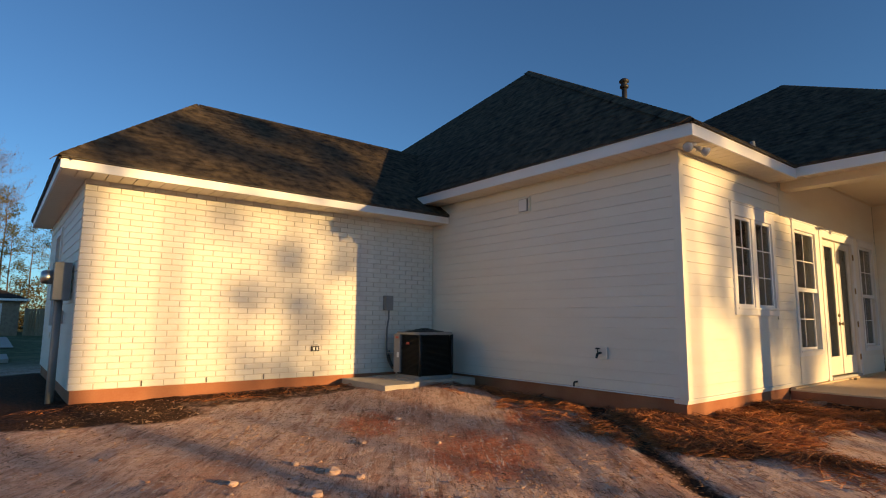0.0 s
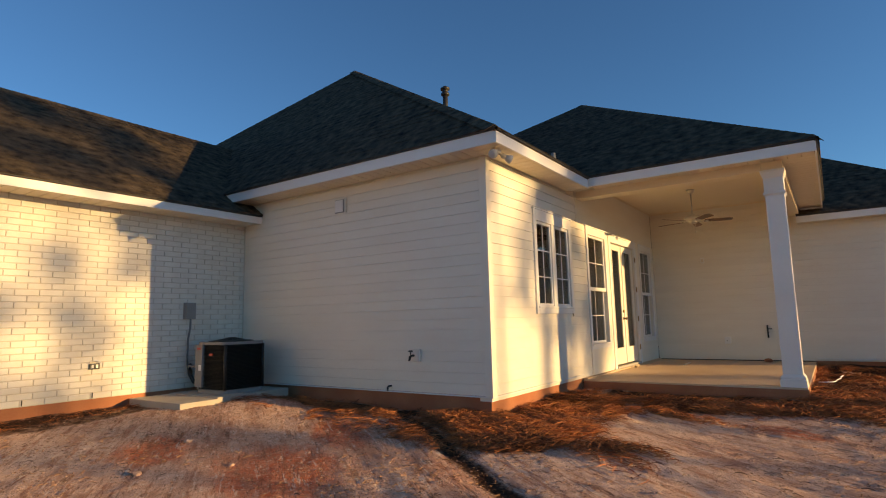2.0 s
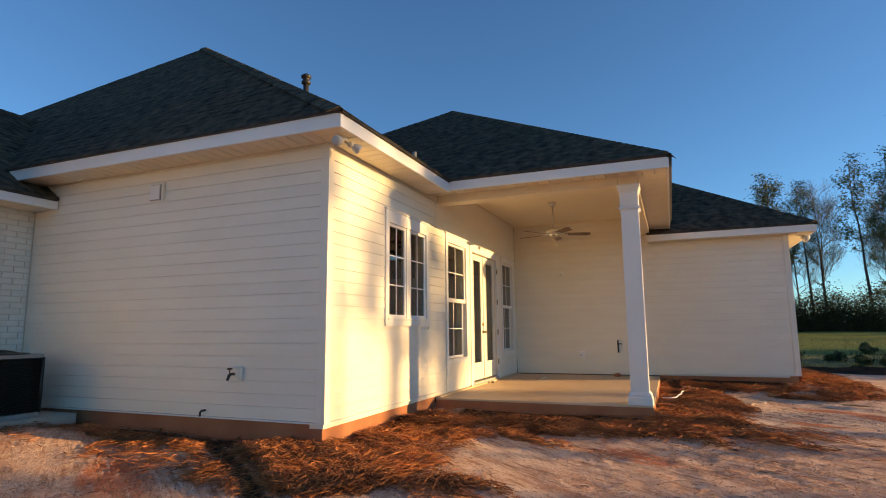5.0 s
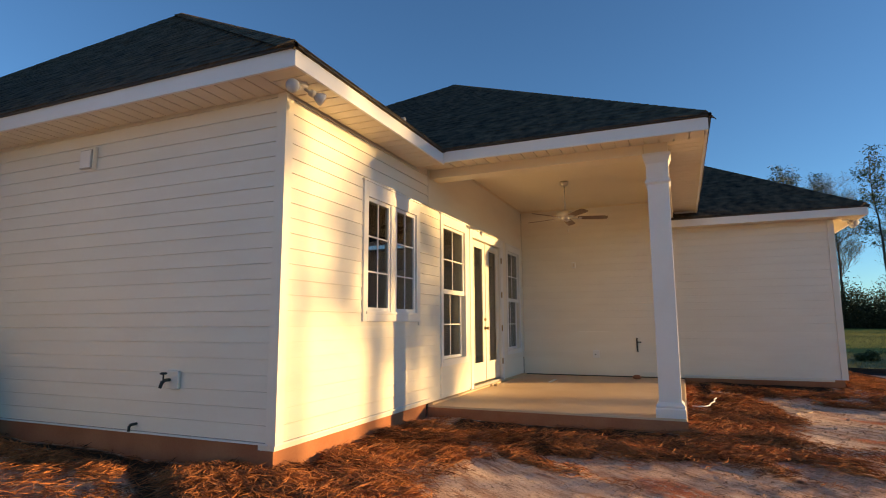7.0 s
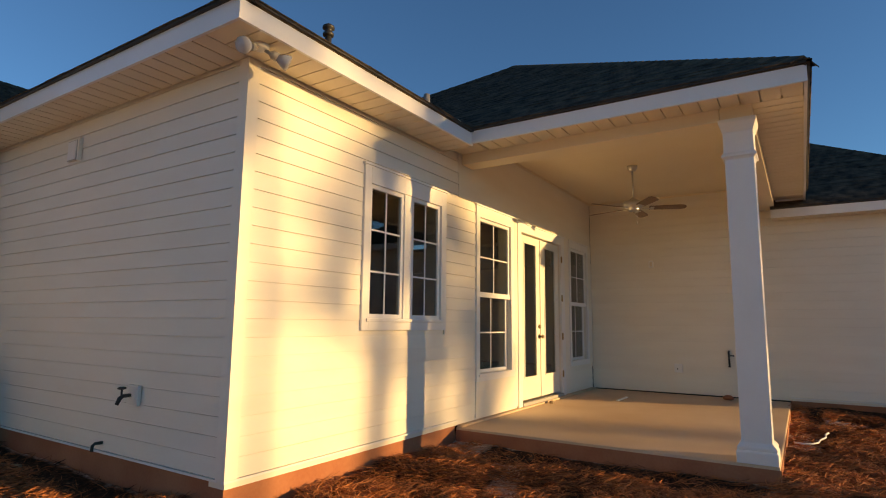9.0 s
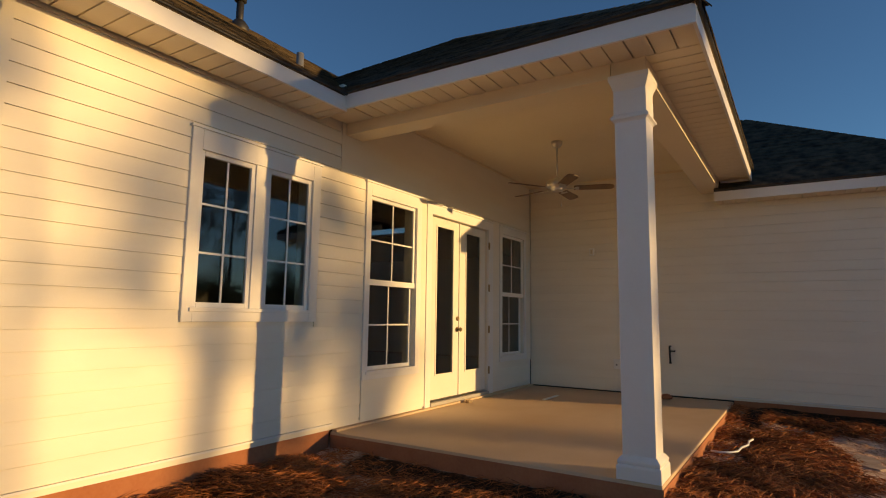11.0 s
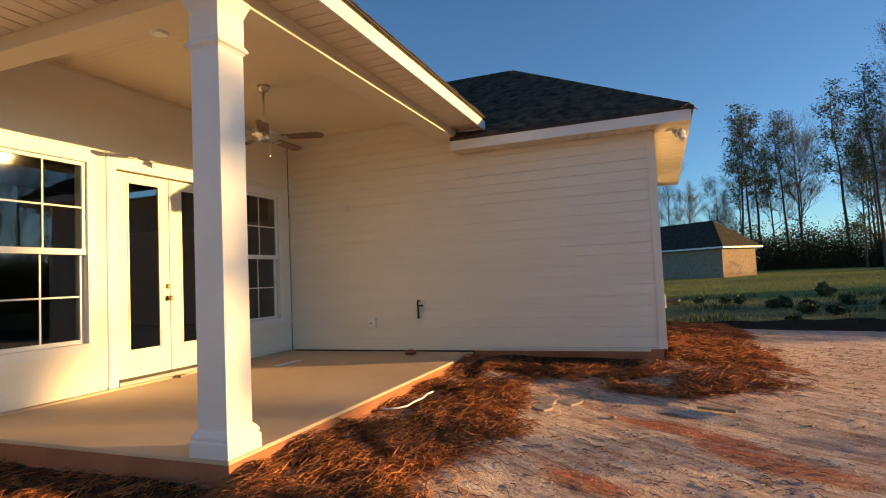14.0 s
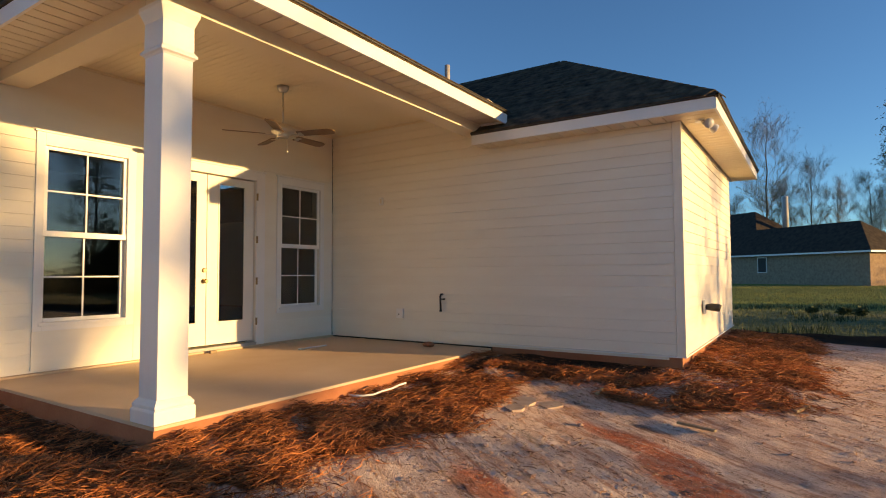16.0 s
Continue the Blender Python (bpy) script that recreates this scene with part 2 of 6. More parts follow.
M_GROUND = ground_material()
M_STRAW = island_mat("pine_straw", (0.03, 0.011, 0.006), (0.55, 0.19, 0.070))
M_LITTER = island_mat("twig_litter", (0.06, 0.028, 0.015), (0.42, 0.24, 0.15), 0.9, 0.1)
M_CLOD = island_mat("dirt_clods", (0.22, 0.09, 0.05), (0.60, 0.40, 0.31), 0.95, 0.1)
M_GRASS = island_mat("lawn_grass_blades", (0.09, 0.11, 0.045), (0.27, 0.27, 0.10))
M_WEED = island_mat("weed_leaves", (0.03, 0.05, 0.022), (0.09, 0.12, 0.05))
M_FABRIC = mat("black_silt_fabric", (0.004, 0.004, 0.004), (0.009, 0.009, 0.009), 3.0, 0.85, 0.3, 30, bump_dist=0.02)
M_STAKE = mat("weathered_wood", (0.22, 0.16, 0.10), (0.34, 0.26, 0.17), 6.0, 0.85, 0.3, 60, stretch=(6, 6, 1))
M_FARBRICK = mat("tan_brick_far", (0.23, 0.15, 0.105), (0.40, 0.285, 0.20), 5.0, 0.9, 0.3, 14)
M_BARK = mat("grey_brown_bark", (0.06, 0.045, 0.035), (0.15, 0.115, 0.09), 3.0, 0.95, 0.6, 20, stretch=(1, 1, 0.25), bump_dist=0.03)
M_NEEDLE = island_mat("pine_needles", (0.022, 0.038, 0.013), (0.10, 0.11, 0.036), 0.7)
M_BUD = island_mat("early_spring_buds", (0.10, 0.085, 0.03), (0.22, 0.17, 0.07), 0.8)
M_UNDER = island_mat("dark_undergrowth", (0.016, 0.021, 0.010), (0.12, 0.10, 0.045), 0.85)


# ---- building helpers ----
def box(bm, x0, y0, z0, x1, y1, z1, bevel=0.0):
    x0, x1, y0, y1, z0, z1 = min(x0, x1), max(x0, x1), min(y0, y1), max(y0, y1), min(z0, z1), max(z0, z1)
    v = [bm.verts.new((x, y, z)) for z in (z0, z1) for y in (y0, y1) for x in (x0, x1)]
    fs = [bm.faces.new([v[i] for i in f]) for f in ((0, 2, 3, 1), (4, 5, 7, 6), (0, 1, 5, 4), (2, 6, 7, 3), (0, 4, 6, 2), (1, 3, 7, 5))]
    if bevel:
        es = list({e for f in fs for e in f.edges})
        bmesh.ops.bevel(bm, geom=es, offset=bevel, segments=2, affect='EDGES', profile=0.6)
    return bm


def tube(bm, pts, radii, sides=10, cap=True):
    """A tube through points, with a radius at each."""
    pts = [Vector(p) for p in pts]
    if isinstance(radii, (int, float)):
        radii = [radii] * len(pts)
    rings = []
    up = Vector((0.13, 0.31, 0.94)).normalized()
    for i, p in enumerate(pts):
        d = (pts[min(i + 1, len(pts) - 1)] - pts[max(i - 1, 0)]).normalized()
        a = d.cross(up)
        if a.length < 1e-3:
            a = d.cross(Vector((1, 0, 0)))
        a.normalize()
        b = d.cross(a)
        rings.append([bm.verts.new(p + (a * math.cos(k) + b * math.sin(k)) * radii[i]) for k in [2 * math.pi * s / sides for s in range(sides)]])
    for r0, r1 in zip(rings, rings[1:]):
        for s in range(sides):
            f = bm.faces.new((r0[s], r0[(s + 1) % sides], r1[(s + 1) % sides], r1[s]))
            f.smooth = True
    if cap:
        bm.faces.new(list(reversed(rings[0])))
        bm.faces.new(rings[-1])
    return bm


def lathe(bm, centre, profile, sides=20):
    """A turned solid: profile of (radius, z) from the bottom up."""
    c = Vector(centre)
    rings = [[bm.verts.new(c + Vector((r * math.cos(k), r * math.sin(k), z))) for k in [2 * math.pi * s / sides for s in range(sides)]] for r, z in profile]
    for r0, r1 in zip(rings, rings[1:]):
        for s in range(sides):
            f = bm.faces.new((r0[s], r0[(s + 1) % sides], r1[(s + 1) % sides], r1[s]))
            f.smooth = True
    bm.faces.new(list(reversed(rings[0])))
    bm.faces.new(rings[-1])
    return bm


def mesh_of(name, bm, material):
    bmesh.ops.recalc_face_normals(bm, faces=bm.faces)
    me = bpy.data.meshes.new(name)
    bm.to_mesh(me)
    bm.free()
    me.materials.append(material)
    return me


def thing(name, bm, material, label="", category="", group="", kind=""):
    return tagged(new(name, mesh_of(name, bm, material)), label, category, group, kind)


def empty(name, place, label="", category="", group="", kind=""):
    ob = new(name)
    ob.location = place
    ob.empty_display_size = 0.1
    return tagged(ob, label, category, group, kind)


def part(name, bm, material, parent, label=""):
    """One mesh under a thing or part. The mesh is given in the world's metres."""
    ob = new(name, mesh_of(name, bm, material))
    off = Vector(parent.location)
    if parent.parent:
        off = off + Vector(parent.parent.location)
    ob.parent = parent
    ob.data.transform(Matrix.Translation(-off))
    if label:
        ob["label"] = label
    return ob


def B():
    return bmesh.new()


def raw(name, verts, faces, material, smooth=False):
    me = bpy.data.meshes.new(name)
    me.from_pydata(verts, [], faces)
    me.materials.append(material)
    if smooth:
        me.polygons.foreach_set("use_smooth", [True] * len(me.polygons))
    me.update()
    return new(name, me)


# ---- ground ----
def smooth(a, b, x):
    t = np.clip((x - a) / (b - a), 0, 1)
    return t * t * (3 - 2 * t)


def house_distance(x, y):
    """Distance from the house's footprint."""
    best = np.full(np.shape(x), 1e9)
    for x0, y0, x1, y1 in ((1.22, 8.1, 7.0, 13.0), (6.5, 3.5, 14.0, 15.0), (9.34, 0.58, 14.0, 4.0), (13.92, -1.83, 18.45, 8.0)):
        dx = np.maximum(np.maximum(x0 - x, x - x1), 0)
        dy = np.maximum(np.maximum(y0 - y, y - y1), 0)
        best = np.minimum(best, np.hypot(dx, dy))
    return best


def waves(x, y, seed, base, octaves=4):
    r = np.random.RandomState(seed)
    out = np.zeros(np.shape(x))
    for o in range(octaves):
        for _ in range(5):
            a, p = r.uniform(0, 2 * np.pi), r.uniform(0, 6.28)
            f = base * 2 ** o * r.uniform(0.7, 1.4)
            out = out + np.sin((x * np.cos(a) + y * np.sin(a)) * f + p + 1.3 * np.sin(0.6 * f * (x * np.sin(a) - y * np.cos(a)) + p)) / 2 ** o / 5
    return out


def lattice(ix, iy, seed):
    q = np.sin(ix * 127.1 + iy * 311.7 + seed * 74.7) * 43758.5453
    return q - np.floor(q)


def fbm(x, y, freq, octaves, seed):
    """Broken noise between about 0 and 1, its octaves halving in strength."""
    out, amp, total = 0.0, 1.0, 0.0
    for o in range(octaves):
        fx, fy = x * freq + 17.3 * o, y * freq - 9.1 * o
        ix, iy = np.floor(fx), np.floor(fy)
        a, b = fx - ix, fy - iy
        a, b = a * a * (3 - 2 * a), b * b * (3 - 2 * b)
        low = lattice(ix, iy, seed + o) * (1 - a) + lattice(ix + 1, iy, seed + o) * a
        high = lattice(ix, iy + 1, seed + o) * (1 - a) + lattice(ix + 1, iy + 1, seed + o) * a
        out = out + amp * (low * (1 - b) + high * b)
        total += amp
        amp *= 0.55
        freq *= 2.1
    return out / total


def along_track(x, y):
    """Coordinates along and across the wheel tracks."""
    return 0.58 * x + 0.81 * y, 0.81 * x - 0.58 * y


def track_line(x, y):
    """How much of the dark rut off the house corner lies here."""
    u, v = along_track(x, y)
    wob = 0.22 * (fbm(u, u * 0 + 3.0, 1.1, 3, 81) - 0.5)
    return np.exp(-((v - 2.36 + wob) / 0.13) ** 2) * smooth(2.9, 4.4, u) * smooth(8.6, 7.4, u)


def straw_amount(x, y):
    d = house_distance(x, y)
    n = fbm(x, y, 1.1, 4, 11) - 0.5
    w = 0.42 + 0.70 * smooth(5.6, 6.6, x) - 0.12 * smooth(9.0, 10.0, x) + 0.9 * n
    w = w + 0.25 * smooth(-0.8, -1.6, y) * smooth(12.0, 13.0, x)
    s = smooth(w + 0.22, w - 0.22, d)
    s = s * (0.35 + 0.65 * smooth(0.36, 0.50, fbm(x, y, 2.3, 4, 13)))
    # the drift of straw off the house corner
    r = np.hypot((x - 6.25) / 1.05, (y - 3.25) / 1.0) + 0.8 * (fbm(x, y, 1.7, 4, 15) - 0.5)
    s = np.maximum(s, smooth(1.15, 0.75, r))
    # thin trails of straw along the tracks
    u, v = along_track(x, y)
    t = fbm(u * 0.45, v * 1.7, 1.0, 4, 17) - 0.10 * np.maximum(0, d - 1.0)
    s = np.maximum(s, 0.75 * smooth(0.53, 0.62, t) * smooth(3.3, 2.2, d) * smooth(5.0, 6.3, x) * smooth(10.0, 8.6, x))
    return np.clip(s * (1 - 0.9 * soil_shade_amount(x, y)), 0, 1)


def soil_shade_amount(x, y):
    """Bare dark soil in the rut; soil plus painted shade at the shaded walls' foot."""
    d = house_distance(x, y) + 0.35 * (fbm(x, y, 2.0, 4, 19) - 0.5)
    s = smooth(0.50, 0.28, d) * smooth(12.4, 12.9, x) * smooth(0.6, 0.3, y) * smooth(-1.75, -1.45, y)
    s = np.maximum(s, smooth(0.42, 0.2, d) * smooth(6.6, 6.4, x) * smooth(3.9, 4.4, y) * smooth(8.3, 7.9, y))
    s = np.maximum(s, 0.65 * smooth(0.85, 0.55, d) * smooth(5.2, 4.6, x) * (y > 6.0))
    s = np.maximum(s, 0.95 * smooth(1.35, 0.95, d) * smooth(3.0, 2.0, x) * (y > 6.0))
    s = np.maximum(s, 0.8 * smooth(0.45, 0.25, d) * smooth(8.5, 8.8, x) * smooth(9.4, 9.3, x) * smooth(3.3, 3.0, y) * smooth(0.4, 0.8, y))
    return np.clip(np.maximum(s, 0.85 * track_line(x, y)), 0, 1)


def clay_amount(x, y):
    """Patches of raw red clay."""
    out = np.zeros(np.shape(x))
    for cx, cy, ru, rv in ((4.0, 4.1, 0.95, 0.6), (5.2, 4.6, 0.75, 0.35), (3.75, 5.6, 0.6, 0.4), (2.4, 3.0, 0.9, 0.5), (11.6, -1.9, 0.9, 0.16), (11.0, -2.4, 0.7, 0.22), (10.3, -1.3, 0.5, 0.15), (7.6, 0.7, 0.5, 0.2)):
        u, v = along_track(x - cx, y - cy)
        out = np.maximum(out, np.exp(-((u / ru) ** 2 + (v / rv) ** 2)))
    return out


def ground_z(x, y):
    x, y = np.asarray(x, float), np.asarray(y, float)
    near = np.exp(-(((x - 8) / 18) ** 2 + ((y - 2) / 16) ** 2))
    d = house_distance(x, y)
    u, v = along_track(x, y)
    straw = straw_amount(x, y)
    porch = smooth(8.6, 9.2, x) * smooth(9.6, 9.3, x)
    z = -0.07 + (0.165 - 0.025 * porch) * np.exp(-d / 1.4) + 0.05 * smooth(2.5, 5.5, y) * near
    z = z - 0.06 * smooth(5.6, 6.4, x) * smooth(9.4, 9.0, x) * smooth(8.0, 6.5, y) * np.exp(-d / 0.9)
    z = z + 0.05 * smooth(12.3, 13.2, x) * smooth(0.5, 0.0, y) * np.exp(-d / 0.9)
    z = z + near * (0.035 * waves(x, y, 3, 0.8, 3) + 0.035 * (fbm(x, y, 1.6, 3, 21) - 0.5))
    z = z + 0.10 * np.exp(-((x - 13.5) / 0.45) ** 2 - ((y - 0.35) / 0.35) ** 2)
    # clods, crusts and scrape marks
    rough = 0.45 + 0.55 * smooth(0.42, 0.6, fbm(x, y, 0.9, 3, 23))
    z = z + near * rough * (0.012 * (fbm(x, y, 6.5, 3, 25) - 0.5) + 0.045 * np.maximum(0, fbm(x, y, 8.0, 3, 27) - 0.60))
    z = z + near * 0.022 * (fbm(u * 0.7, v * 3.2, 1.3, 3, 29) - 0.5)
    z = z + near * straw * (0.075 * (fbm(x, y, 4.2, 3, 31) - 0.42))
    z = z + 0.14 * np.exp(-((x - 5.2) ** 2 + (y - 6.7) ** 2) / 1.3)
    # wheel ruts
    for off, deep in ((2.36, 0.04), (1.53, 0.02), (3.6, 0.012), (10.9, 0.012)):
        bend = v - off + 0.22 * (fbm(u, u * 0 + 3.0, 1.1, 3, 81) - 0.5)
        worn = 0.3 + 0.9 * fbm(u, u * 0 + off, 0.9, 3, 83)
        z = z - deep * worn * np.exp(-(bend / 0.13) ** 2) * near * smooth(9.5, 7.0, np.abs(u - 2.0))
    z = z + 0.25 * smooth(30, 60, x) + 0.5 * smooth(55, 70, x) * np.exp(-((y + 16) / 12) ** 2) * 0.6
    return z


def lawn_line(y):
    return 19.45 + 0.2 * (y + 2.7) * (y > -2.7) + 0.22 * (y + 2.7) * (y <= -2.7)


def axis(lo, fine_lo, fine_hi, hi, step):
    fine = list(np.arange(fine_lo, fine_hi, step))
    out, s = [], step
    p = fine_hi
    while p < hi:
        out.append(p)
        s *= 1.25
        p += s
    out.append(hi)
    low, s, p = [], step, fine_lo
    while p > lo:
        s *= 1.25
        p -= s
        low.append(max(p, lo))
    return np.array(list(reversed(low)) + fine + out)


gx, gy = axis(-500, 0.5, 18.5, 700, 0.045), axis(-600, -4.6, 8.3, 700, 0.045)
GX, GY = np.meshgrid(gx, gy)
GZ = ground_z(GX, GY)
nx, ny = len(gx), len(gy)
idx = np.arange(nx * ny).reshape(ny, nx)
quads = np.stack([idx[:-1, :-1], idx[:-1, 1:], idx[1:, 1:], idx[1:, :-1]], -1).reshape(-1, 4)
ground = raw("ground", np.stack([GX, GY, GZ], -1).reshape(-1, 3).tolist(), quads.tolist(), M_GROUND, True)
lawn = smooth(-0.1, 0.5, GX - lawn_line(GY)) + smooth(14, 20, GY) + smooth(-14, -22, GY)
sandy = smooth(8.0, 10.5, GX + 2.0 * (fbm(GX, GY, 0.9, 4, 33) - 0.5)) * (0.5 + 0.5 * smooth(0.40, 0.58, fbm(GX, GY, 1.2, 4, 35)))
for px, py, pr in ((7.6, 1.8, 0.8), (5.9, 1.9, 0.8), (3.2, 6.4, 0.9)):
    sandy = np.maximum(sandy, 0.9 * np.exp(-((GX - px) ** 2 + (GY - py) ** 2) / pr ** 2))
for key, values in (("sandy", sandy), ("straw", straw_amount(GX, GY) * 0.9), ("soil", soil_shade_amount(GX, GY)), ("clay", clay_amount(GX, GY)), ("lawn", lawn), ("mown_sunlit", smooth(29.0, 33.0, GX + 4 * (fbm(GX, GY, 0.25, 3, 39) - 0.5)))):
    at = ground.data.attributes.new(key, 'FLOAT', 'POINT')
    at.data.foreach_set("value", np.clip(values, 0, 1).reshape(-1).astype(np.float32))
tagged(ground, "bare red clay and pale sand building lot with grass beyond", "ground", kind="structure")


# ---- walls ----
def wall_boxes(name, runs, label):
    """A wall's solid core from boxes."""
    bm = B()
    for r in runs:
        box(bm, *r)
    return thing(name, bm, M_SIDING, label, "wall", kind="structure")


def pierced(axis_name, plane, thick, lo, hi, z0, z1, holes):
    """Boxes that make a wall with rectangular holes (a0, a1, z0, z1)."""
    out = []

    def add(a0, a1, b0, b1):
        if a1 - a0 > 1e-4 and b1 - b0 > 1e-4:
            out.append((a0, plane, b0, a1, plane + thick, b1) if axis_name == "x" else (plane, a0, b0, plane + thick, a1, b1))
    a = lo
    for h0, h1, b0, b1 in sorted(holes):
        add(a, h0, z0, z1)
        add(h0, h1, z0, b0)
        add(h0, h1, b1, z1)
        a = h1
    add(a, hi, z0, z1)
    return out


W1 = (7.83, 8.97, 1.34, 2.52)
W2 = (9.81, 10.64, 0.74, 2.55)
W3 = (12.86, 13.64, 0.74, 2.55)
DOOR = (10.96, 12.42, 0.28, 2.54)
TH = 0.16
wall_a = wall_boxes("wall_west", [(6.515, 3.5 + TH, 0.30, 6.515 + TH, 13.0, 3.45)], "white lap siding house wall in shade")
wall_b = wall_boxes("wall_south", pierced("x", 3.515, TH, 6.515, 9.345, 0.24, 3.2, [W1]) + pierced("x", 3.515, TH, 9.345, 13.93, 0.24, 3.6, [W2, DOOR, W3]), "white lap siding house wall with windows and doors")
wall_e = wall_boxes("wall_wing_west", [(13.935, -1.815 + TH, 0.24, 13.935 + TH, 0.62, 2.95), (13.935, 0.62, 0.24, 13.935 + TH, 3.5, 3.6)], "white lap siding side wall of the end wing")
wall_f = wall_boxes("wall_wing_south", [(13.935, -1.815, 0.29, 18.45, -1.815 + TH, 3.0)], "white lap siding end wall lit by low sun")
wall_g = wall_boxes("wall_wing_east", [(18.45 - TH, -1.815 + TH, 0.29, 18.45, 15.0, 3.0)], "white lap siding outer wall")
wall_n = wall_boxes("wall_north", [(1.24, 12.84, 0.29, 18.45, 13.0, 3.4)], "white plain outer wall")
wall_c = wall_boxes("wall_garage_west", pierced("y", 1.235, TH, 8.12 + TH, 12.84, 0.29, 2.85, [(10.6, 11.3, 1.0, 2.4)]), "white lap siding garage side wall in shade")
wall_brick = wall_boxes("wall_brick", [(1.235, 8.125, 0.29, 6.515, 8.125 + TH, 2.86)], "whitewashed brick garage wall in dappled sun")
wall_brick.data.materials[0] = M_MORTAR

# room surfaces, with the indoor shade put into their colour
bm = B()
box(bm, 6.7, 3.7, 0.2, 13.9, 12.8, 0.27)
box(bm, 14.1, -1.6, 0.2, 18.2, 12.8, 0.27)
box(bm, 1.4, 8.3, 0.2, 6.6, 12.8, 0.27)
thing("floor", bm, M_DARKROOM, "bare interior floor behind the windows, coloured near-black for shade", "floor", kind="structure")
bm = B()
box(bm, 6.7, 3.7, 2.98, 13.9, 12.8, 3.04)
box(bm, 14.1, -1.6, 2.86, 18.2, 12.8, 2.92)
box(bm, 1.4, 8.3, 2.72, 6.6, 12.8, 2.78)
thing("ceiling", bm, M_DARKROOM, "interior ceiling behind the windows, coloured near-black for shade", "ceiling", kind="structure")
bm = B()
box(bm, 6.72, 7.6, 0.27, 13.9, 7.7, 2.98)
thing("wall_interior", bm, M_DARKROOM, "plain interior partition wall, coloured near-black for shade", "wall", kind="structure")

# foundation band, porch slab, pads
bm = B()
box(bm, 6.52, 3.53, -0.3, 9.34, 3.9, 0.30)
box(bm, 6.52, 3.9, -0.3, 6.8, 8.12, 0.30)
box(bm, 13.95, -1.795, -0.3, 18.43, -1.4, 0.29)
box(bm, 13.95, -1.4, -0.3, 14.3, 0.58, 0.29)
box(bm, 18.1, -1.4, -0.3, 18.43, 12.9, 0.29)
box(bm, 1.25, 8.12, -0.3, 6.52, 8.4, 0.29)
box(bm, 1.25, 8.4, -0.3, 1.6, 12.9, 0.29)
thing("foundation", bm, M_FOUND, "concrete foundation edge stained with red clay", "foundation", kind="structure")
bm = B()
box(bm, 9.343, 0.585, -0.3, 13.93, 3.52, 0.222, 0.012)
thing("porch_slab", bm, M_CONC, "smooth concrete porch slab with clay stains", "porch floor", kind="structure")
bm = B()
box(bm, 9.36, 3.445, 0.2225, 13.90, 3.516, 0.246, 0.006)
thing("slab_ledge", bm, M_CONC, "low concrete ledge along the foot of the porch wall", "ledge", kind="structure")
bm = B()
box(bm, 9.335, 0.577, -0.3, 13.9, 0.583, 0.198)
box(bm, 9.335, 0.585, -0.3, 9.341, 3.51, 0.198)
thing("slab_edge", bm, M_FOUND, "clay-stained edge of the porch slab", "slab edge", kind="structure")


# ---- lap siding ----
EXPO = 0.127
board_cache = {}


def board(parent, along, plane, a0, a1, z0, z1, out):
    """One lap board. along: 'x' or 'y'; out: the sign of the outward normal on the other axis."""
    key = (along, round(a1 - a0, 3), round(z1 - z0, 3), out)
    if key not in board_cache:
        le, h = a1 - a0, z1 - z0
        prof = ((0.0, 0.0040), (0.0, h), (0.007, h), (0.0135, 0.005), (0.013, 0.0040))
        vs, n = [], len(prof)
        for a in (0, le):
            for o, z in prof:
                vs.append((a, out * o, z) if along == "x" else (out * o, a, z))
        fs = [tuple(range(n)), tuple(range(2 * n - 1, n - 1, -1))] + [(i, i + n, (i + 1) % n + n, (i + 1) % n) for i in range(n)]
        bm2 = B()
        vv = [bm2.verts.new(v) for v in vs]
        for f in fs:
            bm2.faces.new([vv[i] for i in f])
        board_cache[key] = mesh_of("siding_board", bm2, M_SIDING)
    ob = new("siding_board", board_cache[key])
    ob.parent = parent
    ob.location = (a0, plane, z0) if along == "x" else (plane, a0, z0)
    return ob


def lap_wall(parent, along, plane, lo, hi, z0, z1, out, holes=()):
    z = z0
    while z < z1 - 0.02:
        top = min(z + EXPO, z1)
        spans = [(lo, hi)]
        for h0, h1, b0, b1 in holes:
            if top > b0 + 0.004 and z < b1 - 0.004:
                spans = [s for a, b in spans for s in ((a, min(b, h0)), (max(a, h1), b)) if s[1] - s[0] > 0.015]
        for a, b in spans:
            board(parent, along, plane, a, b, z, top, out)
        z += EXPO


CASE1 = (7.745, 9.065, 1.235, 2.675)
CASE2 = (9.73, 10.73, 0.655, 2.68)
CASED = (10.85, 12.56, 0.24, 2.66)
CASE3 = (12.78, 13.72, 0.655, 2.66)
lap_wall(wall_a, "y", 6.515, 3.59, 8.10, 0.30, 3.12, -1)
lap_wall(wall_b, "x", 3.515, 6.59, 9.34, 0.30, 3.12, -1, [CASE1])
lap_wall(wall_b, "x", 3.515, 9.34, 13.9, 0.30, 2.69, -1, [(9.73, 10.73, 0.24, 2.69), (10.85, 12.56, 0.24, 2.69), CASE3, (12.56, 12.78, 0.655, 2.69), (10.73, 10.85, 0.24, 2.69), (13.72, 13.92, 0.655, 2.69)])
lap_wall(wall_e, "y", 13.935, -1.74, 0.60, 0.29, 2.90, -1)
lap_wall(wall_e, "y", 13.935, 0.60, 3.50, 0.29, 3.46, -1)
lap_wall(wall_f, "x", -1.815, 14.01, 18.45, 0.29, 2.90, -1)
lap_wall(wall_c, "y", 1.235, 8.2, 12.84, 0.29, 2.80, -1, [(10.5, 11.4, 0.9, 2.5)])

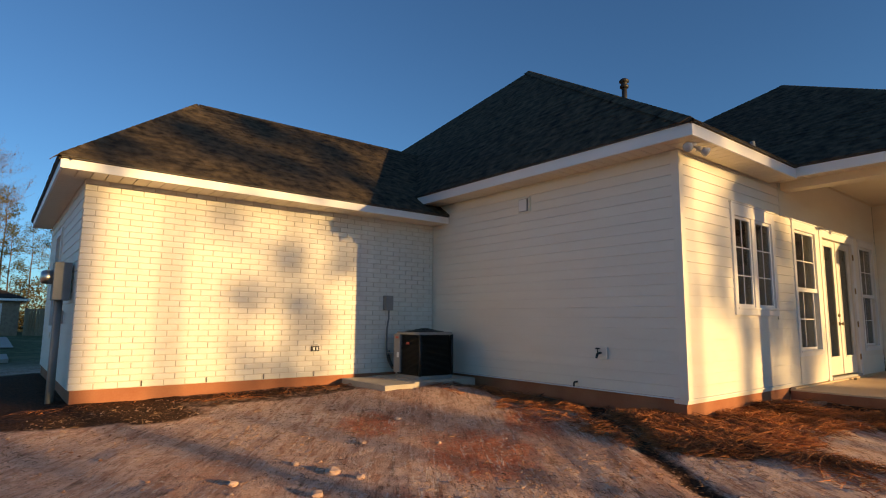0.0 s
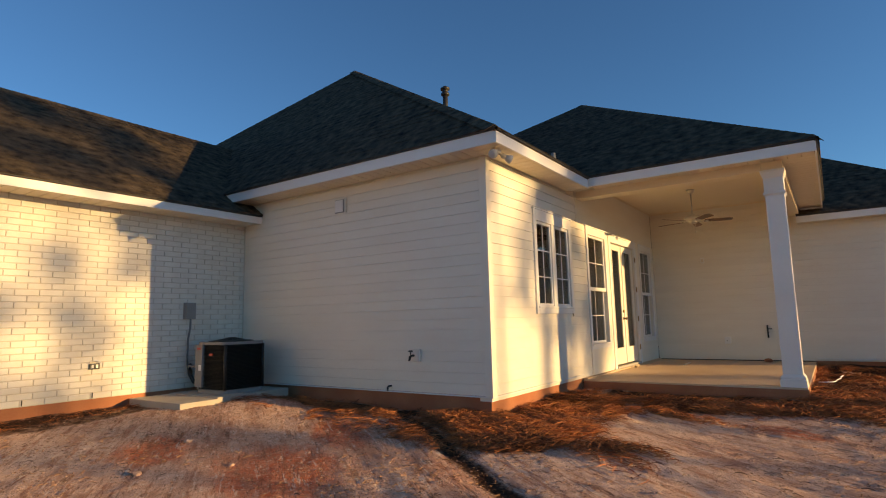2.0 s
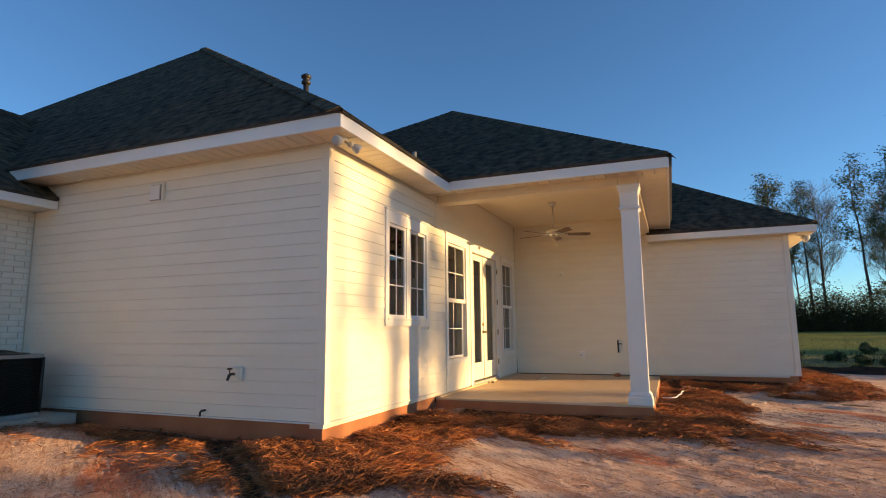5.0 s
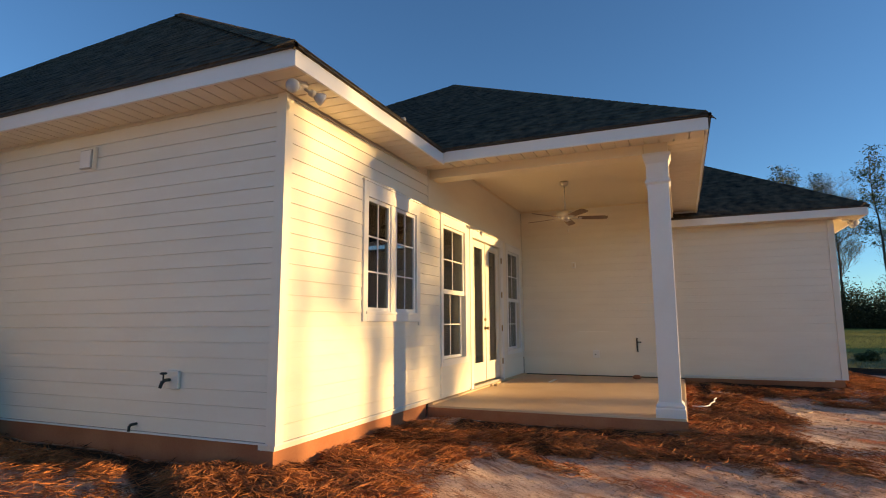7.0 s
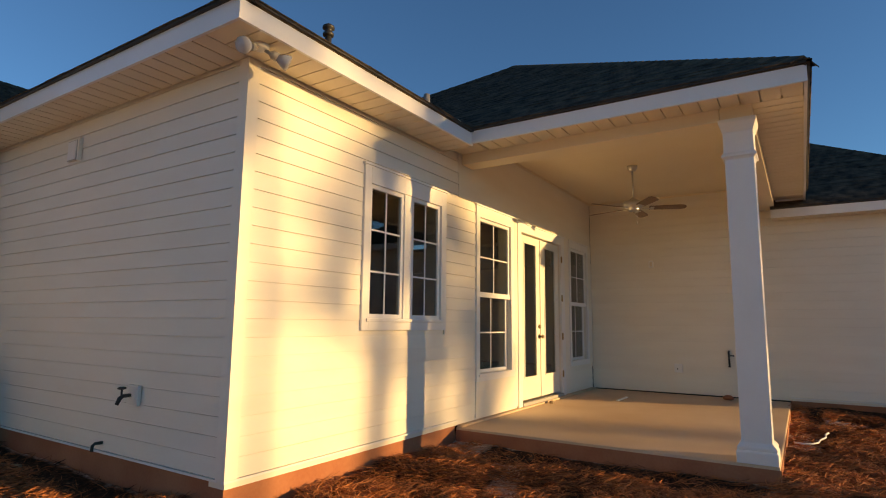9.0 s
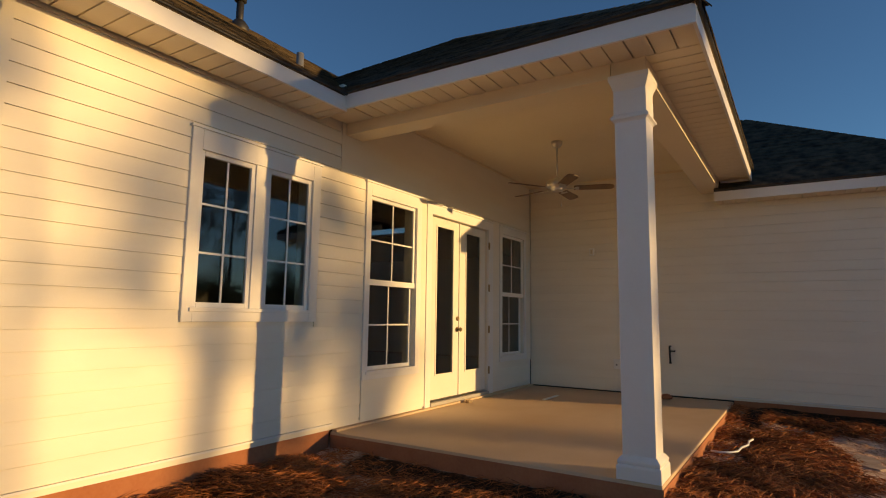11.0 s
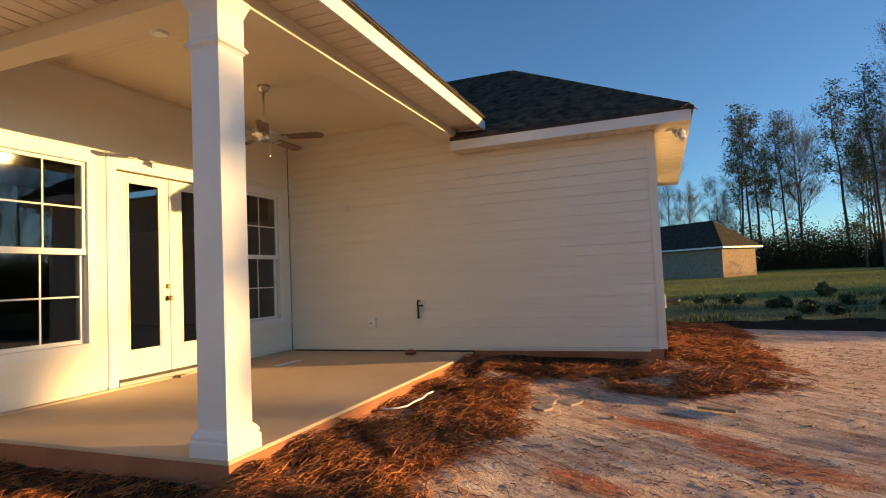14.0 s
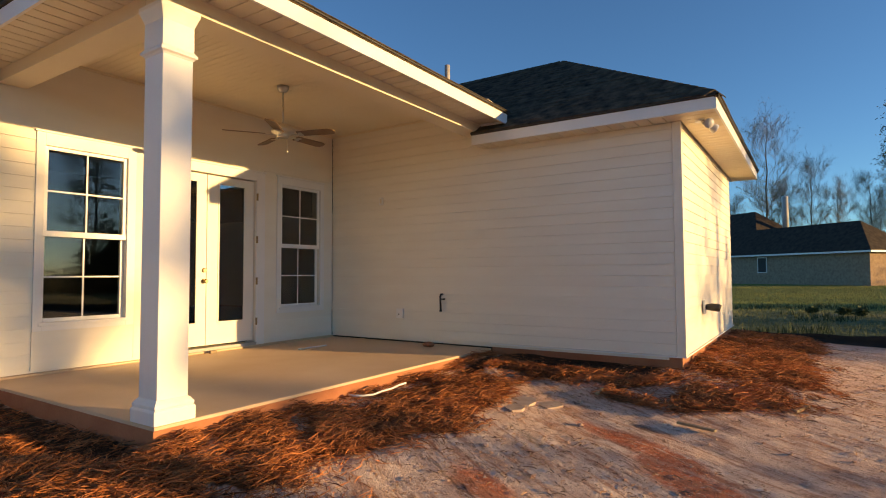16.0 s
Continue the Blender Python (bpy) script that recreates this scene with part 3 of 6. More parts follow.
bm = B()
box(bm, 6.492, 3.5125, 0.285, 6.512, 3.585, 3.12)
box(bm, 6.492, 3.490, 0.285, 6.59, 3.512, 3.12)
box(bm, 13.912, -1.8175, 0.28, 13.932, -1.745, 2.90)
box(bm, 13.912, -1.840, 0.28, 14.005, -1.818, 2.90)
box(bm, 9.73, 3.492, 0.27, 10.73, 3.512, 0.655)
box(bm, 9.342, 3.499, 2.705, 13.905, 3.513, 3.46)
box(bm, 10.735, 3.496, 0.27, 10.845, 3.513, 2.70)
box(bm, 12.565, 3.496, 0.30, 12.775, 3.513, 2.70)
box(bm, 13.725, 3.496, 0.665, 13.905, 3.513, 2.70)
box(bm, 12.78, 3.496, 2.685, 13.72, 3.513, 2.70)
thing("trim", bm, M_SIDING, "white corner boards and flat panel on the siding", "trim", kind="structure")
bm = B()
box(bm, 6.49, 3.56, 0.283, 6.515, 8.10, 0.298)
box(bm, 6.49, 3.488, 0.283, 9.34, 3.513, 0.298)
box(bm, 13.908, -1.80, 0.273, 13.935, 0.58, 0.288)
box(bm, 13.908, -1.842, 0.273, 18.45, -1.817, 0.288)
thing("baseboard", bm, M_TRIM, "white starter strip under the lap siding", "trim", kind="structure")


# ---- windows and door ----
def casing(parent, c, hole, plane):
    """Flat boards round an opening, on the wall's face."""
    x0, x1, z0, z1 = c
    h0, h1, b0, b1 = hole
    for n, r in (("casing", (x0, z0, h0, z1)), ("casing", (h1, z0, x1, z1)), ("casing", (h0, b1, h1, z1)), ("casing", (h0, z0, h1, b0))):
        if r[3] - r[1] > 0.01 and r[2] - r[0] > 0.01:
            bm2 = B()
            box(bm2, r[0], plane, r[1], r[2], 3.514, r[3], 0.003)
            part(n, bm2, M_TRIM, parent)
    bm2 = B()
    box(bm2, x0 - 0.015, plane - 0.012, z1, x1 + 0.015, 3.514, z1 + 0.02, 0.003)
    part("drip_cap", bm2, M_TRIM, parent)


def sash(parent, x0, x1, z0, z1, y, cols, rows, frame_w=0.038, muntin=0.016):
    bm2 = B()
    for r in ((x0, z0, x0 + frame_w, z1), (x1 - frame_w, z0, x1, z1), (x0 + frame_w, z0, x1 - frame_w, z0 + frame_w), (x0 + frame_w, z1 - frame_w, x1 - frame_w, z1)):
        box(bm2, r[0], y, r[1], r[2], y + 0.04, r[3], 0.004)
    s = part("sash", bm2, M_VINYL, parent)
    gx0, gx1, gz0, gz1 = x0 + frame_w, x1 - frame_w, z0 + frame_w, z1 - frame_w
    bm2 = B()
    box(bm2, gx0 - 0.004, y + 0.018, gz0 - 0.004, gx1 + 0.004, y + 0.024, gz1 + 0.004)
    p = part("pane", bm2, M_GLASS, s)
    p.visible_shadow = False
    for i in range(1, cols):
        bm2 = B()
        xm = gx0 + (gx1 - gx0) * i / cols
        box(bm2, xm - muntin / 2, y + 0.010, gz0, xm + muntin / 2, y + 0.017, gz1)
        part("muntin", bm2, M_VINYL, s)
    for j in range(1, rows):
        bm2 = B()
        zm = gz0 + (gz1 - gz0) * j / rows
        box(bm2, gx0, y + 0.0095, zm - muntin / 2, gx1, y + 0.0165, zm + muntin / 2)
        part("muntin", bm2, M_VINYL, s)
    return s


w1 = empty("window_1", (8.4, 3.515, 1.34), "paired casement windows with white grids and dark glass", "window", kind="structure")
casing(w1, CASE1, W1, 3.482)
bm = B()
box(bm, 8.335, 3.49, W1[2], 8.465, 3.58, W1[3], 0.004)
part("mullion", bm, M_TRIM, w1)
sash(w1, 7.83, 8.335, W1[2], W1[3], 3.505, 2, 3)
sash(w1, 8.465, 8.97, W1[2], W1[3], 3.505, 2, 3)
bm = B()
box(bm, 7.80, 3.47, 1.31, 9.0, 3.51, 1.338, 0.004)
part("window_sill", bm, M_TRIM, w1)
for nm, hole, case, lab in (("window_2", W2, CASE2, "tall double-hung window with white grids, sunlit casing"), ("window_3", W3, CASE3, "tall double-hung window with white grids under the porch")):
    w = empty(nm, (hole[0], 3.515, hole[2]), lab, "window", kind="structure")
    casing(w, case, hole, 3.485)
    mid = (hole[2] + hole[3]) / 2 + 0.0
    sash(w, hole[0], hole[1], mid - 0.02, hole[3], 3.515, 2, 2)
    sash(w, hole[0], hole[1], hole[2], mid + 0.02, 3.555, 2, 2)
    bm = B()
    box(bm, hole[0], 3.508, mid - 0.03, hole[1], 3.55, mid + 0.03, 0.004)
    part("meeting_rail", bm, M_VINYL, w)
    bm = B()
    box(bm, hole[0] - 0.03, 3.475, hole[2] - 0.035, hole[1] + 0.03, 3.514, hole[2] - 0.002, 0.004)
    part("window_sill", bm, M_TRIM, w)

d1 = empty("door_1", (11.69, 3.515, 0.28), "closed cream double patio door with full dark glass", "door", kind="structure")
casing(d1, CASED, DOOR, 3.485)
for k, (x0, x1) in enumerate(((10.975, 11.688), (11.694, 12.405))):
    bm = B()
    g0, g1, gz0, gz1 = x0 + 0.145, x1 - 0.145, 0.585, 2.435
    for r in ((x0, 0.31, g0, 2.525), (g1, 0.31, x1, 2.525), (g0, 0.31, g1, gz0), (g0, gz1, g1, 2.525)):
        box(bm, r[0], 3.535, r[1], r[2], 3.58, r[3])
    leaf = part("door_leaf", bm, M_DOOR, d1)
    bm = B()
    for r in ((g0, gz0, g0 + 0.02, gz1), (g1 - 0.02, gz0, g1, gz1), (g0 + 0.02, gz0, g1 - 0.02, gz0 + 0.02), (g0 + 0.02, gz1 - 0.02, g1 - 0.02, gz1)):
        box(bm, r[0], 3.526, r[1], r[2], 3.54, r[3], 0.004)
    part("glazing_bead", bm, M_DOOR, leaf)
    bm = B()
    box(bm, g0 + 0.004, 3.552, gz0 + 0.004, g1 - 0.004, 3.560, gz1 - 0.004)
    p = part("pane", bm, M_GLASS, leaf)
    p.visible_shadow = False
bm = B()
box(bm, 11.672, 3.522, 0.31, 11.71, 3.535, 2.525, 0.004)
part("astragal", bm, M_DOOR, d1)
bm = B()
box(bm, 10.96, 3.47, 0.246, 12.42, 3.56, 0.285, 0.004)
part("threshold", bm, M_LTGREY, d1)
for z in (0.52, 1.08, 1.66, 2.26):
    bm = B()
    tube(bm, [(12.425, 3.478, z), (12.425, 3.478, z + 0.1)], 0.011, 8)
    box(bm, 12.41, 3.479, z, 12.44, 3.486, z + 0.1)
    part("hinge", bm, M_BRASS, d1)
bm = B()
tube(bm, [(11.64, 3.535, 1.137), (11.64, 3.525, 1.137)], 0.032, 14)
tube(bm, [(11.64, 3.525, 1.137), (11.64, 3.50, 1.137), (11.64, 3.485, 1.137), (11.64, 3.465, 1.137)], [0.012, 0.014, 0.03, 0.02], 14)
part("door_knob", bm, M_BRASS, leaf, "antique brass knob")
bm = B()
tube(bm, [(11.64, 3.535, 1.276), (11.64, 3.518, 1.276), (11.64, 3.51, 1.276)], [0.03, 0.028, 0.02], 14)
part("deadbolt", bm, M_BRASS, leaf, "antique brass deadbolt")

wc = empty("window_4", (1.235, 10.9, 1.0), "narrow garage side window in a white frame", "window", kind="structure")
bm = B()
for r in ((10.5, 0.9, 10.6, 2.5), (11.3, 0.9, 11.4, 2.5), (10.6, 0.9, 11.3, 1.0), (10.6, 2.4, 11.3, 2.5)):
    box(bm, 1.2, r[0], r[1], 1.234, r[2], r[3])
part("window_frame", bm, M_TRIM, wc)
bm = B()
box(bm, 1.27, 10.6, 1.0, 1.278, 11.3, 2.4)
p = part("pane", bm, M_GLASS, wc)
p.visible_shadow = False


# ---- eaves: fascia, soffit, beams, ceiling ----
def fascia(name, runs, z0, z1, label):
    for x0, y0, x1, y1 in runs:
        bm2 = B()
        box(bm2, x0, y0, z0, x1, y1, z1)
        thing(name, bm2, M_FASCIA, label, "fascia", kind="structure")


T = 0.022
fascia("fascia_main", [(6.126, 3.125, 6.126 + T, 8.25), (6.126 + T, 3.125, 8.97 + T, 3.125 + T)], 3.122, 3.27, "white metal fascia along the main eaves")
fascia("fascia_porch", [(8.97, 0.222, 8.97 + T, 3.125), (8.97 + T, 0.222, 13.74, 0.222 + T), (13.74 - T, 0.244, 13.74, 0.60)], 3.142, 3.29, "white metal fascia along the porch eaves")
fascia("fascia_wing", [(13.59, -2.243, 13.59 + T, 0.67), (13.59 + T, -2.243, 18.86, -2.243 + T), (18.86 - T, -2.243 + T, 18.86, 10.0)], 2.90, 3.04, "white metal fascia of the end wing")
fascia("fascia_garage", [(0.93, 7.65, 6.49, 7.65 + T), (0.93, 7.65 + T, 0.93 + T, 13.2)], 2.785, 2.905, "white metal fascia of the garage wing")


def soffit(name, x0, y0, x1, y1, z, along, label, mat_s=None, pitch=0.152):
    """Boards that run across the eave, with grooves between them. along: the axis on which the boards follow one another."""
    bm2 = B()
    a, end = (x0, x1) if along == "x" else (y0, y1)
    while a < end - 1e-3:
        b = min(a + pitch, end)
        q = (a + 0.006, y0, b - 0.006, y1) if along == "x" else (x0, a + 0.006, x1, b - 0.006)
        if b - a > 0.02:
            box(bm2, q[0], q[1], z, q[2], q[3], z + 0.024)
            box(bm2, q[0], q[1], z + 0.028, q[2] + 0.012 * (along == "x"), q[3] + 0.012 * (along == "y"), z + 0.036)
        a = b
    return thing(name, bm2, mat_s or M_SOFFIT, label, "soffit", kind="structure")


soffit("soffit_west", 6.148, 3.492, 6.495, 8.2, 3.126, "y", "cream grooved vinyl soffit of the west eave")
soffit("soffit_south", 6.148, 3.147, 8.99, 3.49, 3.126, "x", "cream grooved vinyl soffit over the windows")
soffit("soffit_porch_west", 8.992, 0.244, 9.39, 3.147, 3.19, "y", "cream grooved vinyl soffit of the porch")
soffit("soffit_porch_south", 9.39, 0.244, 13.72, 0.62, 3.19, "x", "cream grooved vinyl soffit of the porch front")
soffit("soffit_wing_west", 13.612, -1.85, 13.915, 0.67, 2.905, "y", "cream vinyl soffit of the end wing")
soffit("soffit_wing_south", 13.612, -2.22, 18.84, -1.842, 2.905, "x", "cream vinyl soffit over the end wall")
soffit("soffit_garage_south", 0.952, 7.672, 6.49, 8.10, 2.79, "x", "cream vinyl soffit over the brick wall")
soffit("soffit_garage_west", 0.952, 8.10, 1.22, 13.2, 2.79, "y", "cream vinyl soffit of the garage side")
bm = B()
box(bm, 8.992, 3.1475, 3.19, 9.388, 3.49, 3.205)
box(bm, 8.985, 3.15, 3.115, 8.995, 3.49, 3.19)
thing("soffit_infill", bm, M_SOFFIT, "cream soffit patch at the inner eave corner", "soffit", kind="structure")

bm = B()
box(bm, 9.39, 0.875, 3.075, 9.63, 3.49, 3.47, 0.004)
thing("porch_beam_west", bm, M_CEIL, "white boxed porch beam", "beam", kind="structure")
bm = B()
box(bm, 9.39, 0.62, 3.075, 13.90, 0.87, 3.47, 0.004)
thing("porch_beam_south", bm, M_CEIL, "white boxed porch beam along the front", "beam", kind="structure")
bm = B()
a = 9.60
while a < 13.93:
    b = min(a + 0.08, 13.93)
    box(bm, a + 0.0015, 0.85, 3.462, b - 0.0015, 3.51, 3.475)
    a = b
box(bm, 9.60, 0.85, 3.475, 13.93, 3.51, 3.49)
thing("porch_ceiling", bm, M_CEIL, "cream beadboard porch ceiling", "ceiling", kind="structure")
bm = B()
box(bm, 9.63, 3.475, 3.435, 13.90, 3.49, 3.46)
box(bm, 13.895, 0.87, 3.435, 13.915, 3.475, 3.46)
thing("ceiling_trim", bm, M_CEIL, "slim moulding under the porch ceiling", "trim", kind="structure")


# ---- roofs ----
def roof_plane(name, pts, pitch_label):
    """A shingled roof plane: pts in order, the first two on the eave."""
    P = [Vector(p) for p in pts]
    u = (P[1] - P[0]).normalized()
    nrm = u.cross(P[2] - P[0]).normalized()
    if nrm.z < 0:
        nrm = -nrm
    v = nrm.cross(u)
    if v.z < 0:
        v = -v
    flat = [((p - P[0]).dot(u), (p - P[0]).dot(v)) for p in P]
    bm2 = B()
    top = [bm2.verts.new(p) for p in P]
    low = [bm2.verts.new(p - nrm * 0.05) for p in P]
    bm2.faces.new(top)
    bm2.faces.new(list(reversed(low)))
    for i in range(len(P)):
        j = (i + 1) % len(P)
        bm2.faces.new((top[i], low[i], low[j], top[j]))
    deck = thing(name, bm2, M_SHINGLE, pitch_label, "roof", kind="structure")
    rnd = random.Random(len(name) * 7 + int(flat[1][0] * 10))
    vmax = max(f[1] for f in flat)
    tabs, vv = [], -0.015

    def span(vm):
        vm = min(max(vm, 0.001), vmax - 0.001)
        hit = []
        for i in range(len(flat)):
            (u0, v0), (u1, v1) = flat[i], flat[(i + 1) % len(flat)]
            if (v0 - vm) * (v1 - vm) < 0:
                hit.append(u0 + (u1 - u0) * (vm - v0) / (v1 - v0))
        return (min(hit), max(hit)) if len(hit) >= 2 else (0.0, 0.0)
    while vv < vmax - 0.02:
        top_v = min(vv + 0.155, vmax)
        (lo0, hi0), (lo1, hi1) = span(vv), span(top_v)
        x = min(lo0, lo1) - rnd.uniform(0, 0.2)
        while x < max(hi0, hi1):
            w = rnd.choice((0.17, 0.24, 0.3, 0.34))
            a0, b0 = min(max(x + 0.002, lo0), hi0), min(max(x + w - 0.002, lo0), hi0)
            a1, b1 = min(max(x + 0.002, lo1), hi1), min(max(x + w - 0.002, lo1), hi1)
            if b0 - a0 > 0.02 or b1 - a1 > 0.02:
                tabs.append((a0, max(b0, a0 + 0.001), a1, max(b1, a1 + 0.001), vv, top_v, rnd.choice((0.006, 0.008, 0.011))))
            x += w
        vv += 0.143

    def corners(t):
        a0, b0, a1, b1, v0, v1, h = t
        return [P[0] + u * q + v * r + nrm * s for q, r, s in ((a0, v0, 0.0), (b0, v0, 0.0), (b1, v1, 0.001), (a1, v1, 0.001), (a0, v0, h), (b0, v0, h), (b1, v1, 0.003), (a1, v1, 0.003))]
    return deck, tabs, corners


ROOFS = []
ZA = 3.283
AP = Vector((10.41, 9.33, 7.30))


def a_south(x, y):
    return (x, y, ZA + (AP.z - ZA) * (y - 3.11) / (AP.y - 3.11))


ROOFS.append(roof_plane("roof_west", [(6.105, 3.105, ZA), (6.105, 15.5, ZA), AP], "charcoal shingle hip roof, west side"))
ROOFS.append(roof_plane("roof_south", [(6.105, 3.105, ZA), (8.95, 3.105, ZA), a_south(13.9, 8.3), (13.2, 9.33, AP.z), AP], "charcoal shingle roof plane catching the sun"))
PZ = 3.303
ROOFS.append(roof_plane("roof_porch_west", [(8.95, 0.20, PZ), (8.95, 9.44, PZ), (13.57, 4.82, 6.30)], "charcoal shingle porch roof, west side"))
ROOFS.append(roof_plane("roof_porch_south", [(8.95, 0.20, PZ), (13.76, 0.20, PZ), (18.6, 4.82, 6.30), (13.57, 4.82, 6.30)], "charcoal shingle porch roof, front side"))
EZ = 3.055
ROOFS.append(roof_plane("roof_wing_west", [(13.57, -2.263, EZ), (13.57, 0.67, EZ), (14.10, 0.70, EZ + 0.6585 * 0.53), (14.10, 6.2, EZ + 0.6585 * 0.53), (16.22, 6.2, 4.80), (16.22, 0.40, 4.80)], "charcoal shingle wing roof, west side"))
ROOFS.append(roof_plane("roof_wing_south", [(13.57, -2.263, EZ), (18.88, -2.263, EZ), (16.22, 0.40, 4.80)], "charcoal shingle wing roof, end side"))
ROOFS.append(roof_plane("roof_wing_east", [(18.88, -2.263, EZ), (18.88, 8.0, EZ), (16.22, 8.0, 4.80), (16.22, 0.40, 4.80)], "charcoal shingle wing roof, far side"))
GZE = 2.92
ROOFS.append(roof_plane("roof_garage_south", [(0.91, 7.63, GZE), (6.47, 7.63, GZE), (9.4, 10.43, 4.87), (2.98, 10.43, 4.87)], "charcoal shingle garage roof in dappled sun"))
ROOFS.append(roof_plane("roof_garage_west", [(0.91, 7.63, GZE), (0.91, 13.23, GZE), (2.98, 10.43, 4.87)], "charcoal shingle garage roof, side"))
ROOFS.append(roof_plane("roof_garage_north", [(0.91, 13.23, GZE), (9.4, 13.23, GZE), (9.4, 10.43, 4.87), (2.98, 10.43, 4.87)], "charcoal shingle garage roof, back side"))
ROOFS.append(roof_plane("roof_north", [(6.105, 15.5, ZA), (20.0, 15.5, ZA), (16.0, 9.33, AP.z), AP], "charcoal shingle roof, back side"))
bm = B()
for x0, y0, x1, y1, z in ((6.10, 3.10, 6.128, 8.2, 3.263), (6.10, 3.10, 8.97, 3.128, 3.263), (8.945, 0.195, 8.972, 3.10, 3.283), (8.945, 0.195, 13.76, 0.224, 3.283), (13.565, -2.268, 13.592, 0.67, 3.034), (13.565, -2.268, 18.885, -2.24, 3.034), (18.86, -2.24, 18.885, 8.0, 3.034), (0.905, 7.625, 6.48, 7.652, 2.899), (0.905, 7.625, 0.932, 13.2, 2.899)):
    box(bm, x0, y0, z, x1, y1, z + 0.028)
thing("drip_edge", bm, M_DRIP, "dark metal drip edge along the roof edges", "roof edge", kind="structure")


def cap_run(bm2, p, q, drop):
    """Overlapping cap shingles folded over a ridge or hip, from p up to q."""
    p, q = Vector(p), Vector(q)
    a = (q - p).normalized()
    side = a.cross(Vector((0, 0, 1))).normalized()
    for k in range(int((q - p).length / 0.145)):
        rows = []
        for off, up in ((0.0, 0.014), (0.19, 0.006)):
            c = p + a * (0.145 * k + 0.05 + off) + Vector((0, 0, up))
            rows.append([c - side * 0.13 - Vector((0, 0, 0.13 * drop)), c + Vector((0, 0, 0.012)), c + side * 0.13 - Vector((0, 0, 0.13 * drop))])
        lip = [v - Vector((0, 0, 0.014)) for v in rows[0]]
        r0, r1, r2 = [[bm2.verts.new(v) for v in r] for r in (lip, rows[0], rows[1])]
        for x, y in ((r0, r1), (r1, r2)):
            for i in (0, 1):
                bm2.faces.new((x[i], x[i + 1], y[i + 1], y[i]))


bm = B()
cap_run(bm, (2.98, 10.43, 4.875), (8.5, 10.43, 4.875), 0.68)
cap_run(bm, (0.91, 7.63, GZE), (2.98, 10.43, 4.875), 0.56)
cap_run(bm, (6.105, 3.105, ZA), tuple(AP), 0.55)
cap_run(bm, (8.95, 0.20, PZ), (13.57, 4.82, 6.30), 0.46)
cap_run(bm, (13.57, -2.263, EZ), (16.22, 0.40, 4.80), 0.46)
cap_run(bm, (16.22, 0.40, 4.80), (16.22, 6.2, 4.80), 0.64)
thing("ridge_caps", bm, M_SHINGLE, "charcoal ridge and hip cap shingles", "roof ridge", kind="structure")


# ---- porch things ----
def square_ring(bm2, cx, cy, profile):
    """A square turned solid: (half width, z) from the bottom up."""
    rings = [[bm2.verts.new((cx + sx * h, cy + sy * h, z)) for sx, sy in ((-1, -1), (1, -1), (1, 1), (-1, 1))] for h, z in profile]
    for r0, r1 in zip(rings, rings[1:]):
        for i in range(4):
            bm2.faces.new((r0[i], r0[(i + 1) % 4], r1[(i + 1) % 4], r1[i]))
    bm2.faces.new(list(reversed(rings[0])))
    bm2.faces.new(rings[-1])
    es = [e for e in bm2.edges if abs(e.verts[0].co.z - e.verts[1].co.z) > 0.02 and abs(e.verts[0].co.x - e.verts[1].co.x) < 0.03]
    bmesh.ops.bevel(bm2, geom=es, offset=0.004, segments=2, affect='EDGES', profile=0.5)


PX, PY = 9.493, 0.738
post = empty("porch_column", (PX, PY, 0.222), "white boxed porch column with moulded base on the slab", "column")
bm = B()
square_ring(bm, PX, PY, [(0.111, 0.34), (0.111, 2.74)])
part("shaft", bm, M_TRIM, post)
bm = B()
square_ring(bm, PX, PY, [(0.148, 0.223), (0.148, 0.305), (0.144, 0.315), (0.136, 0.322), (0.140, 0.332), (0.140, 0.345), (0.132, 0.358), (0.121, 0.372), (0.111, 0.382)])
part("base", bm, M_TRIM, post)
bm = B()
square_ring(bm, PX, PY, [(0.111, 2.72), (0.120, 2.735), (0.134, 2.745), (0.134, 2.76), (0.126, 2.77), (0.117, 2.785), (0.116, 2.96), (0.124, 2.985), (0.140, 3.03), (0.146, 3.045), (0.146, 3.074)])
part("capital", bm, M_TRIM, post)

FX, FY = 11.765, 2.2
fan = empty("ceiling_fan", (FX, FY, 3.46), "brushed nickel ceiling fan with five wooden blades", "ceiling fan")
bm = B()
lathe(bm, (FX, FY, 0), [(0.018, 3.385), (0.045, 3.395), (0.066, 3.43), (0.07, 3.461)], 24)
part("canopy", bm, M_NICKEL, fan)
bm = B()
tube(bm, [(FX, FY, 3.0), (FX, FY, 3.39)], 0.0125, 12)
part("downrod", bm, M_NICKEL, fan)
bm = B()
lathe(bm, (FX, FY, 0), [(0.03, 2.835), (0.065, 2.84), (0.075, 2.86), (0.07, 2.875), (0.115, 2.885), (0.135, 2.905), (0.14, 2.94), (0.12, 2.965), (0.06, 2.985), (0.03, 3.01)], 28)
part("motor_housing", bm, M_NICKEL, fan)
bm = B()
tube(bm, [(FX + 0.05, FY - 0.03, 2.84), (FX + 0.05, FY - 0.03, 2.70)], 0.0025, 6)
lathe(bm, (FX + 0.05, FY - 0.03, 0), [(0.003, 2.655), (0.009, 2.665), (0.009, 2.69), (0.003, 2.70)], 10)
part("pull_chain", bm, M_NICKEL, fan)
